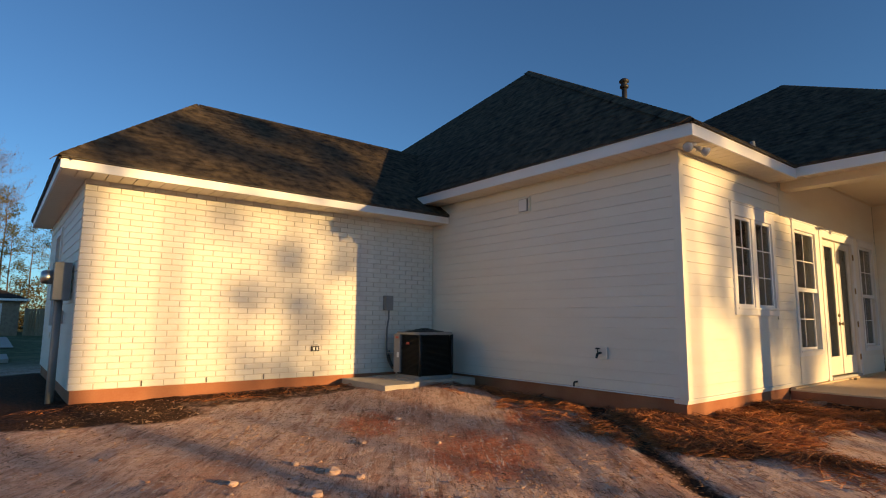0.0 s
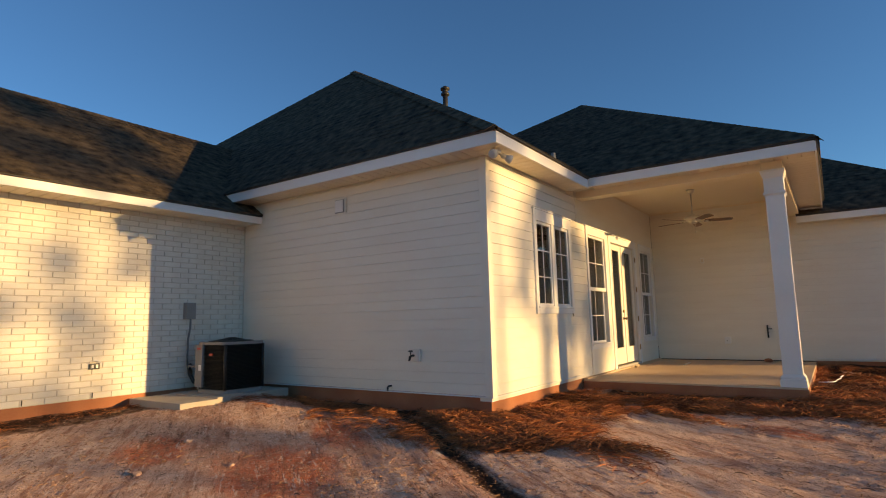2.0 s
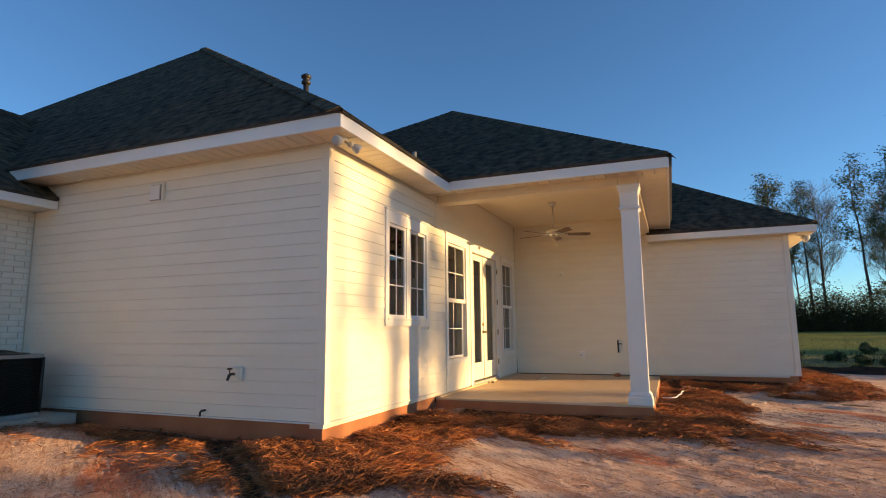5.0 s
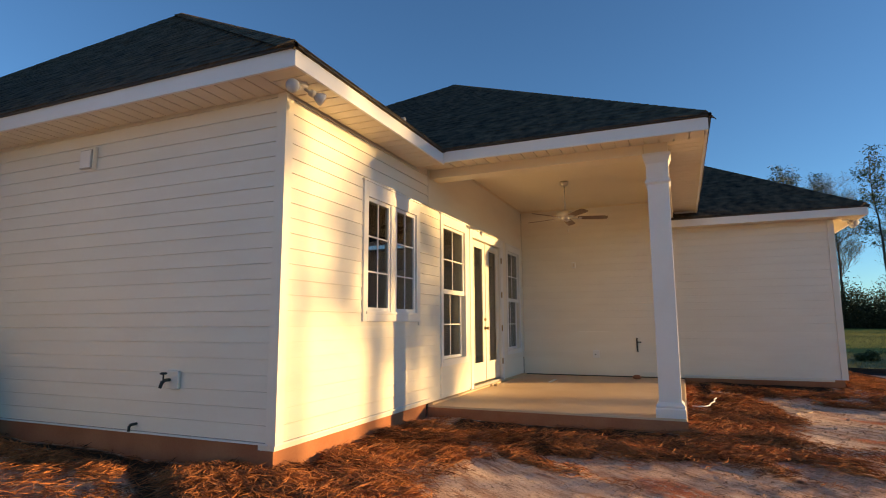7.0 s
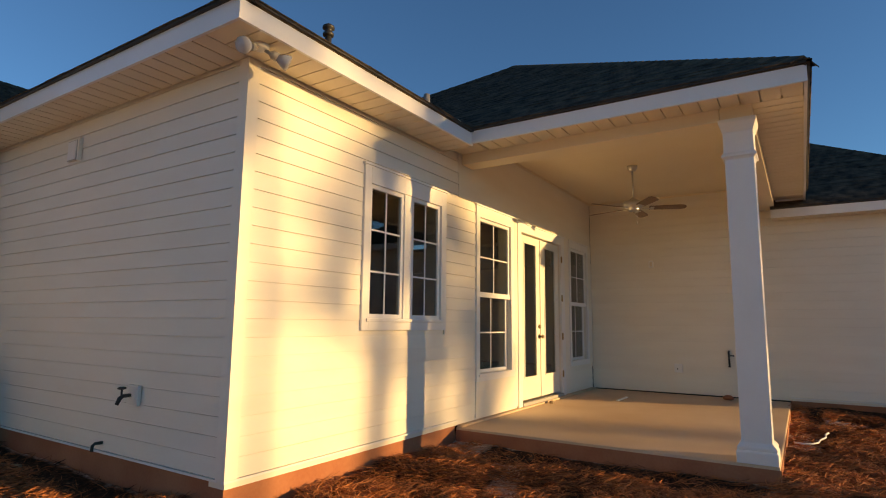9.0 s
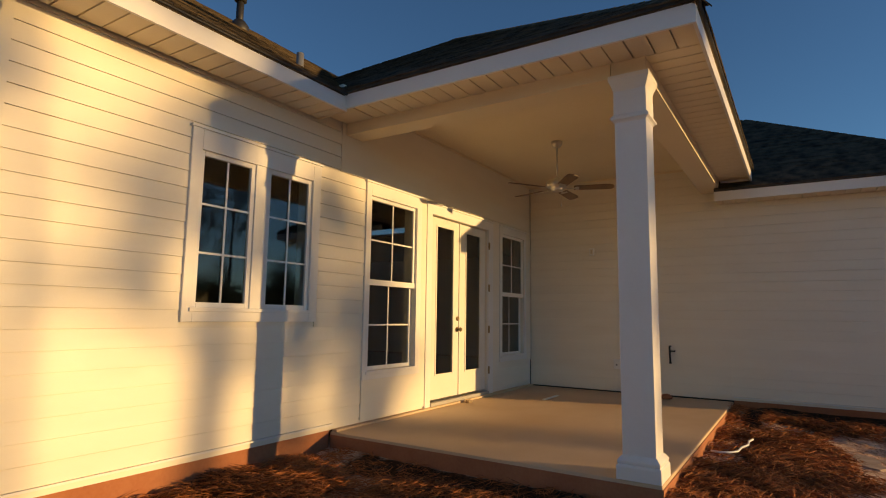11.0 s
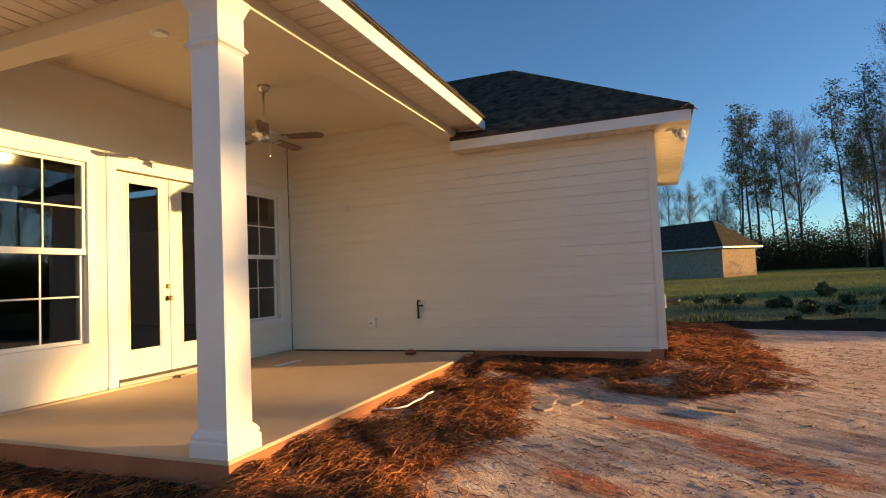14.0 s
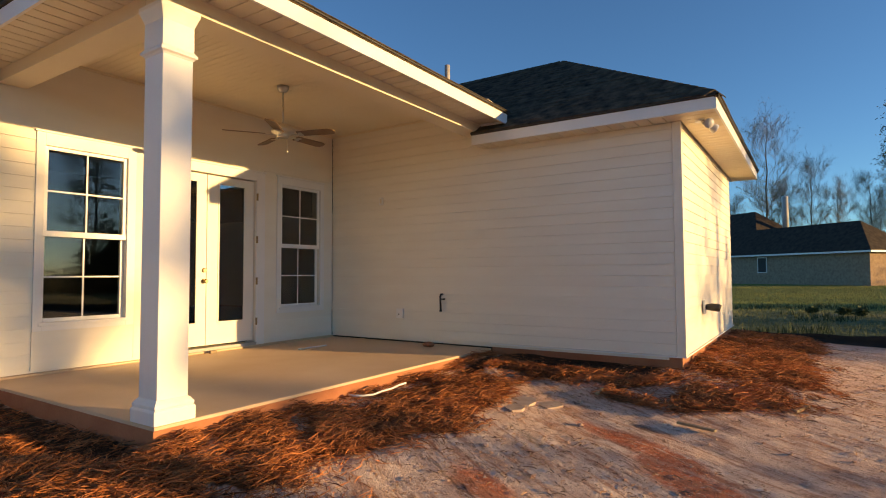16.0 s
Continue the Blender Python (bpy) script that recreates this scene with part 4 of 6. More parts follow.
for k in range(5):
    a = math.radians(1 + 72 * k)
    rot = Matrix.Translation((FX, FY, 2.875)) @ Matrix.Rotation(a, 4, 'Z') @ Matrix.Rotation(math.radians(-12), 4, 'X')
    bm = B()
    outline = [(0.20, -0.055), (0.60, -0.068), (0.655, -0.05), (0.67, 0.0), (0.655, 0.05), (0.60, 0.068), (0.20, 0.055)]
    top = [bm.verts.new(rot @ Vector((x, y, 0.004))) for x, y in outline]
    low = [bm.verts.new(rot @ Vector((x, y, -0.004))) for x, y in outline]
    bm.faces.new(top)
    bm.faces.new(list(reversed(low)))
    for i in range(7):
        bm.faces.new((top[i], low[i], low[(i + 1) % 7], top[(i + 1) % 7]))
    bl = part("blade", bm, M_BLADE, fan)
    bm = B()
    box(bm, 0.11, -0.012, -0.012, 0.24, 0.012, -0.005)
    box(bm, 0.215, -0.04, -0.0115, 0.26, 0.04, -0.0055)
    bm.transform(rot)
    part("blade_arm", bm, M_NICKEL, bl)


def flood_light(cx, cy, z, aim):
    """Twin-headed eave flood light under a soffit."""
    f = empty("flood_light", (cx, cy, z), "twin white eave flood light with bare bulbs", "flood light", group="eave flood lights")
    bm2 = B()
    lathe(bm2, (cx, cy, 0), [(0.045, z - 0.03), (0.058, z - 0.02), (0.06, z)], 20)
    part("mounting_plate", bm2, M_WHITEP, f)
    for k, (dx, dy) in enumerate(aim):
        d = Vector((dx, dy, -0.40)).normalized()
        p = Vector((cx, cy, z - 0.03)) + Vector((dx, dy, 0)).normalized() * 0.03
        bm2 = B()
        tube(bm2, [p, p + d * 0.035, p + d * 0.05, p + d * 0.09], [0.012, 0.014, 0.03, 0.032], 14)
        h = part("lamp_holder", bm2, M_LTGREY, f)
        bm2 = B()
        q = p + d * 0.09
        tube(bm2, [q, q + d * 0.03, q + d * 0.065, q + d * 0.082, q + d * 0.088], [0.022, 0.040, 0.055, 0.052, 0.012], 18)
        part("bulb", bm2, M_BULB, h)
    return f


flood_light(6.43, 3.30, 3.126, ((-1.0, -0.30), (0.8, -0.55)))
flood_light(13.99, -2.03, 2.905, ((-0.8, -0.6), (0.7, -0.7)))


def wall_box(name, place, size, axis_name, material, label, category, plates=()):
    """A small box on a wall; axis_name: the wall normal's axis, out towards minus."""
    x, y, z = place
    w, h, d = size
    ob = empty(name, place, label, category)
    bm2 = B()
    if axis_name == "x":
        box(bm2, x - d, y - w / 2, z - h / 2, x, y + w / 2, z + h / 2, min(0.006, d / 3))
    else:
        box(bm2, x - w / 2, y - d, z - h / 2, x + w / 2, y, z + h / 2, min(0.006, d / 3))
    part("body", bm2, material, ob)
    for w0, h0, ox, oz, m2, nm in plates:
        bm2 = B()
        if axis_name == "x":
            box(bm2, x - d - 0.006, y + ox - w0 / 2, z + oz - h0 / 2, x - d, y + ox + w0 / 2, z + oz + h0 / 2, 0.002)
        else:
            box(bm2, x + ox - w0 / 2, y - d - 0.006, z + oz - h0 / 2, x + ox + w0 / 2, y - d, z + oz + h0 / 2, 0.002)
        part(nm, bm2, m2, ob)
    return ob


# on the wing's west wall, under the porch
wall_box("junction_box", (13.92, 2.463, 2.331), (0.075, 0.115, 0.022), "x", M_WHITEP, "small white cover plate on porch siding", "cover plate", [(0.035, 0.07, 0, 0, M_SOFFIT, "insert")])
wall_box("porch_outlet", (13.92, 2.10, 0.635), (0.12, 0.14, 0.03), "x", M_WHITEP, "white weatherproof outlet cover on porch siding", "outlet", [(0.02, 0.02, 0.012, -0.012, M_BLACKP, "latch")])
gas = empty("gas_stub", (13.92, 1.347, 0.81), "dark iron gas stub pipe on porch siding", "pipe")
bm = B()
tube(bm, [(13.93, 1.36, 0.925), (13.885, 1.36, 0.925), (13.872, 1.36, 0.905), (13.872, 1.355, 0.70)], 0.014, 10)
part("pipe", bm, M_IRON, gas)
bm = B()
tube(bm, [(13.872, 1.36, 0.86), (13.872, 1.30, 0.86)], 0.009, 8)
box(bm, 13.86, 1.285, 0.848, 13.884, 1.30, 0.872)
part("valve_handle", bm, M_IRON, gas)
bm = B()
lathe(bm, (13.872, 1.355, 0), [(0.018, 0.685), (0.018, 0.705)], 10)
part("end_cap", bm, M_IRON, gas)

# on the shaded west wall
wall_box("vent_cover", (6.50, 5.91, 2.835), (0.17, 0.19, 0.025), "x", M_LTGREY, "square painted vent cover on lap siding", "vent cover", [(0.15, 0.17, 0, 0, M_TRIM, "lid")])
bm = B()
box(bm, 6.465, 5.775, 2.73, 6.50, 5.795, 2.94)
thing("wall_strip", bm, M_SIDING, "short painted strip on siding beside the vent cover", "trim piece")
fa = wall_box("hose_faucet", (6.50, 4.575, 0.75), (0.135, 0.15, 0.03), "x", M_SIDING, "brass hose faucet on a white mounting block", "faucet")
bm = B()
tube(bm, [(6.475, 4.60, 0.75), (6.42, 4.60, 0.75), (6.395, 4.60, 0.735), (6.375, 4.60, 0.69)], [0.014, 0.014, 0.016, 0.013], 10)
part("spout", bm, M_IRON, fa)
bm = B()
tube(bm, [(6.405, 4.60, 0.75), (6.405, 4.60, 0.80)], 0.007, 8)
lathe(bm, (6.405, 4.60, 0), [(0.024, 0.798), (0.03, 0.803), (0.03, 0.81), (0.02, 0.815)], 12)
part("valve_wheel", bm, M_IRON, fa)
dr = empty("drain_stub", (6.50, 5.0, 0.33), "short dark drain elbow at the wall's foot", "pipe")
bm = B()
tube(bm, [(6.51, 5.0, 0.36), (6.45, 5.0, 0.36), (6.432, 5.0, 0.345), (6.43, 5.0, 0.305)], 0.0125, 10)
part("elbow", bm, M_IRON, dr)

# on the brick wall
ol = wall_box("brick_outlet", (4.29, 8.112, 0.70), (0.125, 0.075, 0.03), "y", M_BLACKP, "black duplex outlet box on white brick", "outlet", [(0.028, 0.045, -0.026, 0, M_WHITEP, "socket"), (0.028, 0.045, 0.026, 0, M_WHITEP, "socket")])
bm = B()
tube(bm, [(4.22, 8.085, 0.745), (4.235, 8.075, 0.765), (4.30, 8.075, 0.775), (4.36, 8.085, 0.75)], 0.006, 6)
part("cover_hinge", bm, M_WHITEP, ol)
for k, (wx, wz) in enumerate(((1.99, 0.30), (2.76, 0.30), (3.53, 0.30), (4.29, 0.30))):
    bm = B()
    box(bm, wx - 0.006, 8.108, wz, wx + 0.006, 8.114, wz + 0.068)
    thing("weep_hole", bm, M_BLACKP, "narrow dark weep slot in the lowest brick course", "weep hole", group="weep holes in the brick wall")
dis = wall_box("disconnect_box", (5.55, 8.112, 1.41), (0.15, 0.24, 0.09), "y", M_GREYMETAL, "grey electrical disconnect box on the wall", "electrical box", [(0.13, 0.20, 0, 0.005, M_GREYMETAL, "cover")])
bm = B()
tube(bm, [(5.57, 8.07, 1.29), (5.57, 8.07, 1.15), (5.545, 8.075, 1.0), (5.54, 8.075, 0.75), (5.545, 8.07, 0.62)], 0.014, 10)
part("conduit", bm, M_PVC, dis)
bm = B()
tube(bm, [(5.545, 8.07, 0.62), (5.53, 8.02, 0.58), (5.50, 7.95, 0.62), (5.53, 7.86, 0.60), (5.60, 7.80, 0.60)], 0.013, 8)
part("whip", bm, M_PVC, dis)
ls = empty("line_set", (5.6, 8.1, 0.6), "black insulated refrigerant lines beside the condenser", "pipe")
bm = B()
tube(bm, [(5.62, 8.125, 0.62), (5.56, 8.06, 0.60), (5.54, 8.0, 0.50), (5.57, 7.93, 0.38), (5.66, 7.86, 0.33), (5.75, 7.80, 0.36)], 0.026, 10)
part("suction_line", bm, M_BLACKP, ls)
bm = B()
tube(bm, [(5.64, 8.125, 0.56), (5.60, 8.05, 0.50), (5.60, 7.96, 0.36), (5.70, 7.88, 0.30), (5.78, 7.80, 0.32)], 0.012, 8)
part("liquid_line", bm, M_BRASS, ls)

# concrete pads and condenser
bm = B()
box(bm, 4.74, 6.86, -0.05, 5.27, 8.08, 0.245, 0.012)
thing("stepping_slab", bm, M_PAD, "pale sunlit concrete slab beside the condenser pad", "concrete slab")
bm = B()
box(bm, 5.285, 6.92, -0.05, 6.45, 8.08, 0.255, 0.012)
thing("condenser_pad", bm, M_PAD, "grey concrete pad under the condenser", "concrete pad")


def rounded_rect(x0, y0, x1, y1, r, n=5):
    out = []
    for cx, cy, a0 in ((x1 - r, y1 - r, 0), (x0 + r, y1 - r, 90), (x0 + r, y0 + r, 180), (x1 - r, y0 + r, 270)):
        for k in range(n):
            a = math.radians(a0 + 90 * k / (n - 1))
            out.append((cx + r * math.cos(a), cy + r * math.sin(a)))
    return out


def prism(bm2, outline, z0, z1):
    low = [bm2.verts.new((x, y, z0)) for x, y in outline]
    top = [bm2.verts.new((x, y, z1)) for x, y in outline]
    n = len(outline)
    for i in range(n):
        bm2.faces.new((low[i], low[(i + 1) % n], top[(i + 1) % n], top[i]))
    bm2.faces.new(top)
    bm2.faces.new(list(reversed(low)))


AX0, AY0, AX1, AY1 = 5.49, 7.09, 6.17, 7.77
ac = empty("condenser_unit", (5.82, 7.42, 0.256), "black and grey air conditioning condenser on a pad", "air conditioner")
bm = B()
prism(bm, rounded_rect(AX0 + 0.03, AY0 + 0.03, AX1 - 0.03, AY1 - 0.03, 0.10), 0.30, 0.93)
part("coil", bm, M_BLACK, ac)
bm = B()
prism(bm, rounded_rect(AX0 - 0.005, AY0 - 0.005, AX1 + 0.005, AY1 + 0.005, 0.12), 0.256, 0.305)
part("base_pan", bm, M_GREYMETAL, ac)
bm = B()
prism(bm, rounded_rect(AX0 - 0.005, AY0 - 0.005, AX1 + 0.005, AY1 + 0.005, 0.12), 0.915, 0.955)
part("top_cover", bm, M_GREYMETAL, ac)
bm = B()
for i in range(34):
    z = 0.315 + i * 0.0178
    o = rounded_rect(AX0, AY0, AX1, AY1, 0.11)
    inner = rounded_rect(AX0 + 0.012, AY0 + 0.012, AX1 - 0.012, AY1 - 0.012, 0.10)
    n = len(o)
    a = [bm.verts.new((x, y, z)) for x, y in o]
    b = [bm.verts.new((x, y, z + 0.009)) for x, y in inner]
    c = [bm.verts.new((x, y, z - 0.004)) for x, y in inner]
    for k in range(n):
        bm.faces.new((a[k], a[(k + 1) % n], b[(k + 1) % n], b[k]))
        bm.faces.new((c[k], c[(k + 1) % n], a[(k + 1) % n], a[k]))
lv = part("louvre_grille", bm, M_BLACK, ac)
lv["kind"] = "stuff"
for x, y in ((AX0 + 0.035, AY0 + 0.035), (AX1 - 0.035, AY0 + 0.035), (AX0 + 0.035, AY1 - 0.035), (AX1 - 0.035, AY1 - 0.035)):
    bm = B()
    tube(bm, [(x, y, 0.30), (x, y, 0.92)], 0.024, 8)
    part("corner_post", bm, M_LTGREY if (y > 7.5) else M_BLACK, ac)
bm = B()
box(bm, AX0 - 0.025, AY1 - 0.19, 0.33, AX0 + 0.03, AY1 - 0.02, 0.92, 0.008)
cp = part("control_panel", bm, M_GREYMETAL, ac, "grey service panel")
bm = B()
box(bm, AX0 - 0.028, AY1 - 0.15, 0.85, AX0 - 0.024, AY1 - 0.07, 0.88)
part("warning_label", bm, M_RED, cp, "small red and white label")
bm = B()
box(bm, AX0 - 0.028, AY1 - 0.17, 0.56, AX0 - 0.024, AY1 - 0.11, 0.64)
part("data_label", bm, M_WHITEP, cp, "white data plate")
bm = B()
box(bm, AX0 - 0.006, AY0 + 0.27, 0.765, AX0 + 0.004, AY0 + 0.35, 0.80)
part("badge", bm, M_RED, ac, "small red badge")
bm = B()
for r in (0.10, 0.16, 0.22, 0.28):
    tube(bm, [(5.82 + r * math.cos(k * math.pi / 12), 7.42 + r * math.sin(k * math.pi / 12), 1.015 - 0.22 * r) for k in range(25)], 0.006, 5, False)
for k in range(12):
    a = k * math.pi / 6
    tube(bm, [(5.82 + 0.04 * math.cos(a), 7.42 + 0.04 * math.sin(a), 1.008), (5.82 + 0.30 * math.cos(a), 7.42 + 0.30 * math.sin(a), 0.952)], 0.005, 5)
lathe(bm, (5.82, 7.42, 0), [(0.30, 0.954), (0.31, 0.965), (0.29, 0.97), (0.06, 0.99), (0.055, 1.012), (0.0, 1.013)][:5], 20)
part("fan_guard", bm, M_BLACK, ac)

# electric meter on the garage side wall
em = empty("electric_meter", (1.22, 8.62, 1.5), "grey electric meter box with conduit on the garage side", "electric meter")
bm = B()
box(bm, 1.02, 8.46, 1.34, 1.20, 8.76, 1.80, 0.008)
# the conduit's darker grey stands in for tree shade on the box
part("meter_box", bm, M_PVC, em)
bm = B()
tube(bm, [(1.02, 8.64, 1.62), (0.96, 8.64, 1.62), (0.92, 8.64, 1.62), (0.90, 8.64, 1.62)], [0.085, 0.085, 0.08, 0.06], 20)
part("meter_dial", bm, M_NICKEL, em)
bm = B()
tube(bm, [(1.10, 8.60, -0.1), (1.10, 8.60, 1.35)], 0.045, 14)
part("conduit", bm, M_PVC, em)
bm = B()
box(bm, 1.15, 9.1, 1.05, 1.205, 9.22, 1.22, 0.005)
part("junction", bm, M_LTGREY, em)

# dryer vent on the end wall
dv = empty("dryer_vent", (15.2, -1.84, 0.76), "black dryer hose stub on a white plate", "dryer vent")
bm = B()
box(bm, 15.12, -1.862, 0.68, 15.30, -1.842, 0.86, 0.005)
part("plate", bm, M_WHITEP, dv)
bm = B()
tube(bm, [(15.21, -1.86, 0.77), (15.21, -1.93, 0.77), (15.215, -2.0, 0.765), (15.22, -2.03, 0.755)], [0.035, 0.048, 0.052, 0.045], 14)
part("hose_stub", bm, M_BLACKP, dv)

# roof pipes
fp = empty("flue_pipe", (10.41, 6.68, 5.5), "black capped flue pipe on the shingle roof", "flue")
bm = B()
tube(bm, [(10.41, 6.68, 5.4), (10.41, 6.68, 6.05)], 0.055, 16)
part("pipe", bm, M_BLACKP, fp)
bm = B()
lathe(bm, (10.41, 6.68, 0), [(0.06, 5.98), (0.09, 6.0), (0.09, 6.04), (0.062, 6.06), (0.062, 6.10), (0.10, 6.12), (0.098, 6.16), (0.04, 6.20)], 18)
part("cap", bm, M_BLACKP, fp)
bm = B()
lathe(bm, (10.41, 6.68, 0), [(0.17, 5.42), (0.14, 5.60), (0.08, 5.68)], 18)
part("collar", bm, M_BLACKP, fp)
for px, py, z0, z1, m2, lab in ((8.86, 3.62, 3.50, 3.74, M_GREYMETAL, "short grey plumbing vent pipe on the roof"), (13.45, 0.95, 3.6, 3.98, M_LTGREY, "pale plumbing vent pipe on the porch roof")):
    vp = empty("vent_pipe", (px, py, z0), lab, "vent pipe", group="roof vent pipes")
    bm = B()
    tube(bm, [(px, py, z0), (px, py, z1)], 0.035, 12)
    part("pipe", bm, m2, vp)
    bm = B()
    lathe(bm, (px, py, 0), [(0.09, z0 + 0.02), (0.06, z0 + 0.08), (0.037, z0 + 0.11)], 12)
    part("boot", bm, M_BLACKP, vp)

# loose bits on the porch and the lot
bm = B()
box(bm, 12.48, 2.67, 0.223, 12.98, 2.71, 0.236, 0.002)
thing("wood_strip", bm, M_WHITEP, "white offcut strip lying on the porch slab", "offcut")
bm = B()
tube(bm, [(x, y, float(ground_z(x, y)) + 0.045 + 0.012 * k % 3) for k, (x, y) in enumerate(((11.10, 0.52), (11.09, 0.44), (11.12, 0.36), (11.20, 0.31), (11.30, 0.29), (11.38, 0.24), (11.48, 0.24), (11.55, 0.21)))], 0.009, 8)
thing("plastic_strip", bm, M_WHITEP, "curled white plastic strip on pine straw", "debris")
bm = B()
box(bm, -0.21, -0.022, -0.01, 0.21, 0.022, 0.01, 0.003)
bm.transform(Matrix.Translation((11.88, -0.14, float(ground_z(11.88, -0.14)) + 0.035)) @ Matrix.Rotation(-0.62, 4, 'Z'))
thing("wood_lath", bm, M_STAKE, "pale wooden lath lying on pine straw", "offcut")
rr = random.Random(5)


def lump(name, x, y, r, material, label, category, group="", flat=0.6, seed=0):
    bm2 = B()
    bmesh.ops.create_icosphere(bm2, subdivisions=2, radius=r)
    q = random.Random(seed)
    for v in bm2.verts:
        v.co *= q.uniform(0.8, 1.15)
        v.co.z *= flat
    bm2.transform(Matrix.Translation((x, y, float(ground_z(x, y)) + r * flat * 0.55)))
    return thing(name, bm2, material, label, category, group)


for k, (x, y, r) in enumerate(((15.9, -2.55, 0.06), (0.55, 8.3, 0.08))):
    lump("white_rock", x, y, r, M_WHITEP, "pale white rock lying on dark soil", "rock", "pale rocks", 0.7, k)
for k, (x, y, r) in enumerate(((2.65, 4.35, 0.06), (2.3, 3.9, 0.045), (2.75, 4.1, 0.035), (10.9, -1.0, 0.022), (11.9, -1.35, 0.028), (12.6, -1.1, 0.03), (10.1, -1.9, 0.02), (3.3, 5.0, 0.035), (4.1, 5.6, 0.04), (1.9, 4.4, 0.04), (2.5, 4.7, 0.03), (3.9, 4.6, 0.025))):
    lump("dirt_clod", x, y, r, M_CLOD, "pale sandy dirt clod on the bare lot", "clod", "loose dirt clods", 0.6, 20 + k)
for k, (x, y, a) in enumerate(((5.9, 3.3, 0.4), (12.2, -2.2, 1.2), (13.2, -2.9, -0.3), (10.6, 0.1, 0.8), (6.2, 5.9, 2.0), (12.9, -1.2, 0.1))):
    z = float(ground_z(x, y)) + 0.022
    bm = B()
    box(bm, -0.16, -0.018, -0.01, 0.16, 0.018, 0.01, 0.003)
    bm.transform(Matrix.Translation((x, y, z)) @ Matrix.Rotation(a, 4, 'Z'))
    thing("wood_scrap", bm, M_STAKE, "small weathered wood scrap on the ground", "offcut", "wood scraps on the lot")


# ---- silt fence ----
sf = empty("silt_fence", (19.4, -2.7, 0), "low black silt fence fabric along the lot edge", "silt fence")
fence_line = [(20.9, 5.0), (20.2, 1.2), (19.8, -1.2), (19.45, -2.7), (18.95, -5.2), (18.1, -9.0), (17.3, -13.0), (16.4, -18.0)]
sv, sfc = [], []
seg = 0
for (xa, ya), (xb, yb) in zip(fence_line, fence_line[1:]):
    n = max(2, int(math.hypot(xb - xa, yb - ya) / 0.12))
    for k in range(n):
        t = k / n
        x, y = xa + (xb - xa) * t, ya + (yb - ya) * t
        w = 0.03 * math.sin(seg * 0.9) + 0.02 * math.sin(seg * 2.3)
        h = (0.25 * float(0.28 + 0.72 * smooth(-1.5, -6.5, y))) + 0.02 * math.sin(seg * 0.11) + 0.012 * math.sin(seg * 0.77)
        g = float(ground_z(x, y))
        for j, (o, z) in enumerate(((-0.16, 0.0), (-0.05, 0.04), (w * 0.5, h * 0.5), (w, h), (w + 0.006, h), (w * 0.5 + 0.008, h * 0.5), (0.0, -0.05))):
            sv.append((x + o, y, g + z))
        seg += 1
for s in range(seg - 1):
    sfc += [(s * 7 + j, s * 7 + j + 1, s * 7 + 7 + j + 1, s * 7 + 7 + j) for j in range(6)]
ob = raw("fabric", sv, sfc, M_FABRIC, True)
ob.parent = sf
ob.data.transform(Matrix.Translation((-19.4, 2.7, 0)))
for (xa, ya), (xb, yb) in zip(fence_line, fence_line[1:]):
    for t in (0.05, 0.55):
        x, y = xa + (xb - xa) * t + 0.05, ya + (yb - ya) * t
        bm = B()
        box(bm, x, y - 0.018, -0.3, x + 0.035, y + 0.018, float(ground_z(x, y)) + 0.26 * float(0.28 + 0.72 * smooth(-1.5, -6.5, y)))
        part("stake", bm, M_STAKE, sf)

rl = empty("recessed_light", (10.293, 2.118, 3.462), "small white recessed light in the porch ceiling", "ceiling light")
bm = B()
lathe(bm, (10.293, 2.118, 0), [(0.055, 3.452), (0.078, 3.449), (0.082, 3.461)], 24)
part("trim_ring", bm, M_WHITEP, rl)
bm = B()
lathe(bm, (10.293, 2.118, 0), [(0.05, 3.4485), (0.054, 3.4515)], 24)
part("lens", bm, M_BULB, rl)
bm = B()
bmesh.ops.create_icosphere(bm, subdivisions=2, radius=0.075)
chip = random.Random(44)
for v in bm.verts:
    v.co = Vector((v.co.x * chip.uniform(0.9, 1.25), v.co.y * chip.uniform(0.9, 1.2), max(v.co.z * 0.55, -0.03) * chip.uniform(0.85, 1.1)))
bm.transform(Matrix.Translation((13.60, 1.37, 0.254)))
thing("clay_lump", bm, M_FOUND, "dry lump of orange clay on the porch slab", "clod")
bm = B()
box(bm, 11.63, 3.345, 0.223, 11.72, 3.395, 0.257, 0.006)
thing("wood_block", bm, M_STAKE, "small wooden block by the door threshold", "offcut")
for k, (x, y, rx, ry) in enumerate(((12.12, -0.42, 0.16, 0.10), (12.22, -0.66, 0.22, 0.15), (12.30, -0.92, 0.14, 0.11), (11.95, -0.72, 0.12, 0.10))):
    q = random.Random(60 + k)
    bm = B()
    ring = [(x + rx * q.uniform(0.75, 1.15) * math.cos(a * 0.7), y + ry * q.uniform(0.75, 1.15) * math.sin(a * 0.7)) for a in range(9)]
    g = float(ground_z(x, y))
    prism(bm, ring, g - 0.02, g + 0.006 + 0.002 * k)
    thing("mortar_crust", bm, M_CRUST, "flat pale crust of dried mortar on the dirt", "mortar crust", "dried mortar patches")


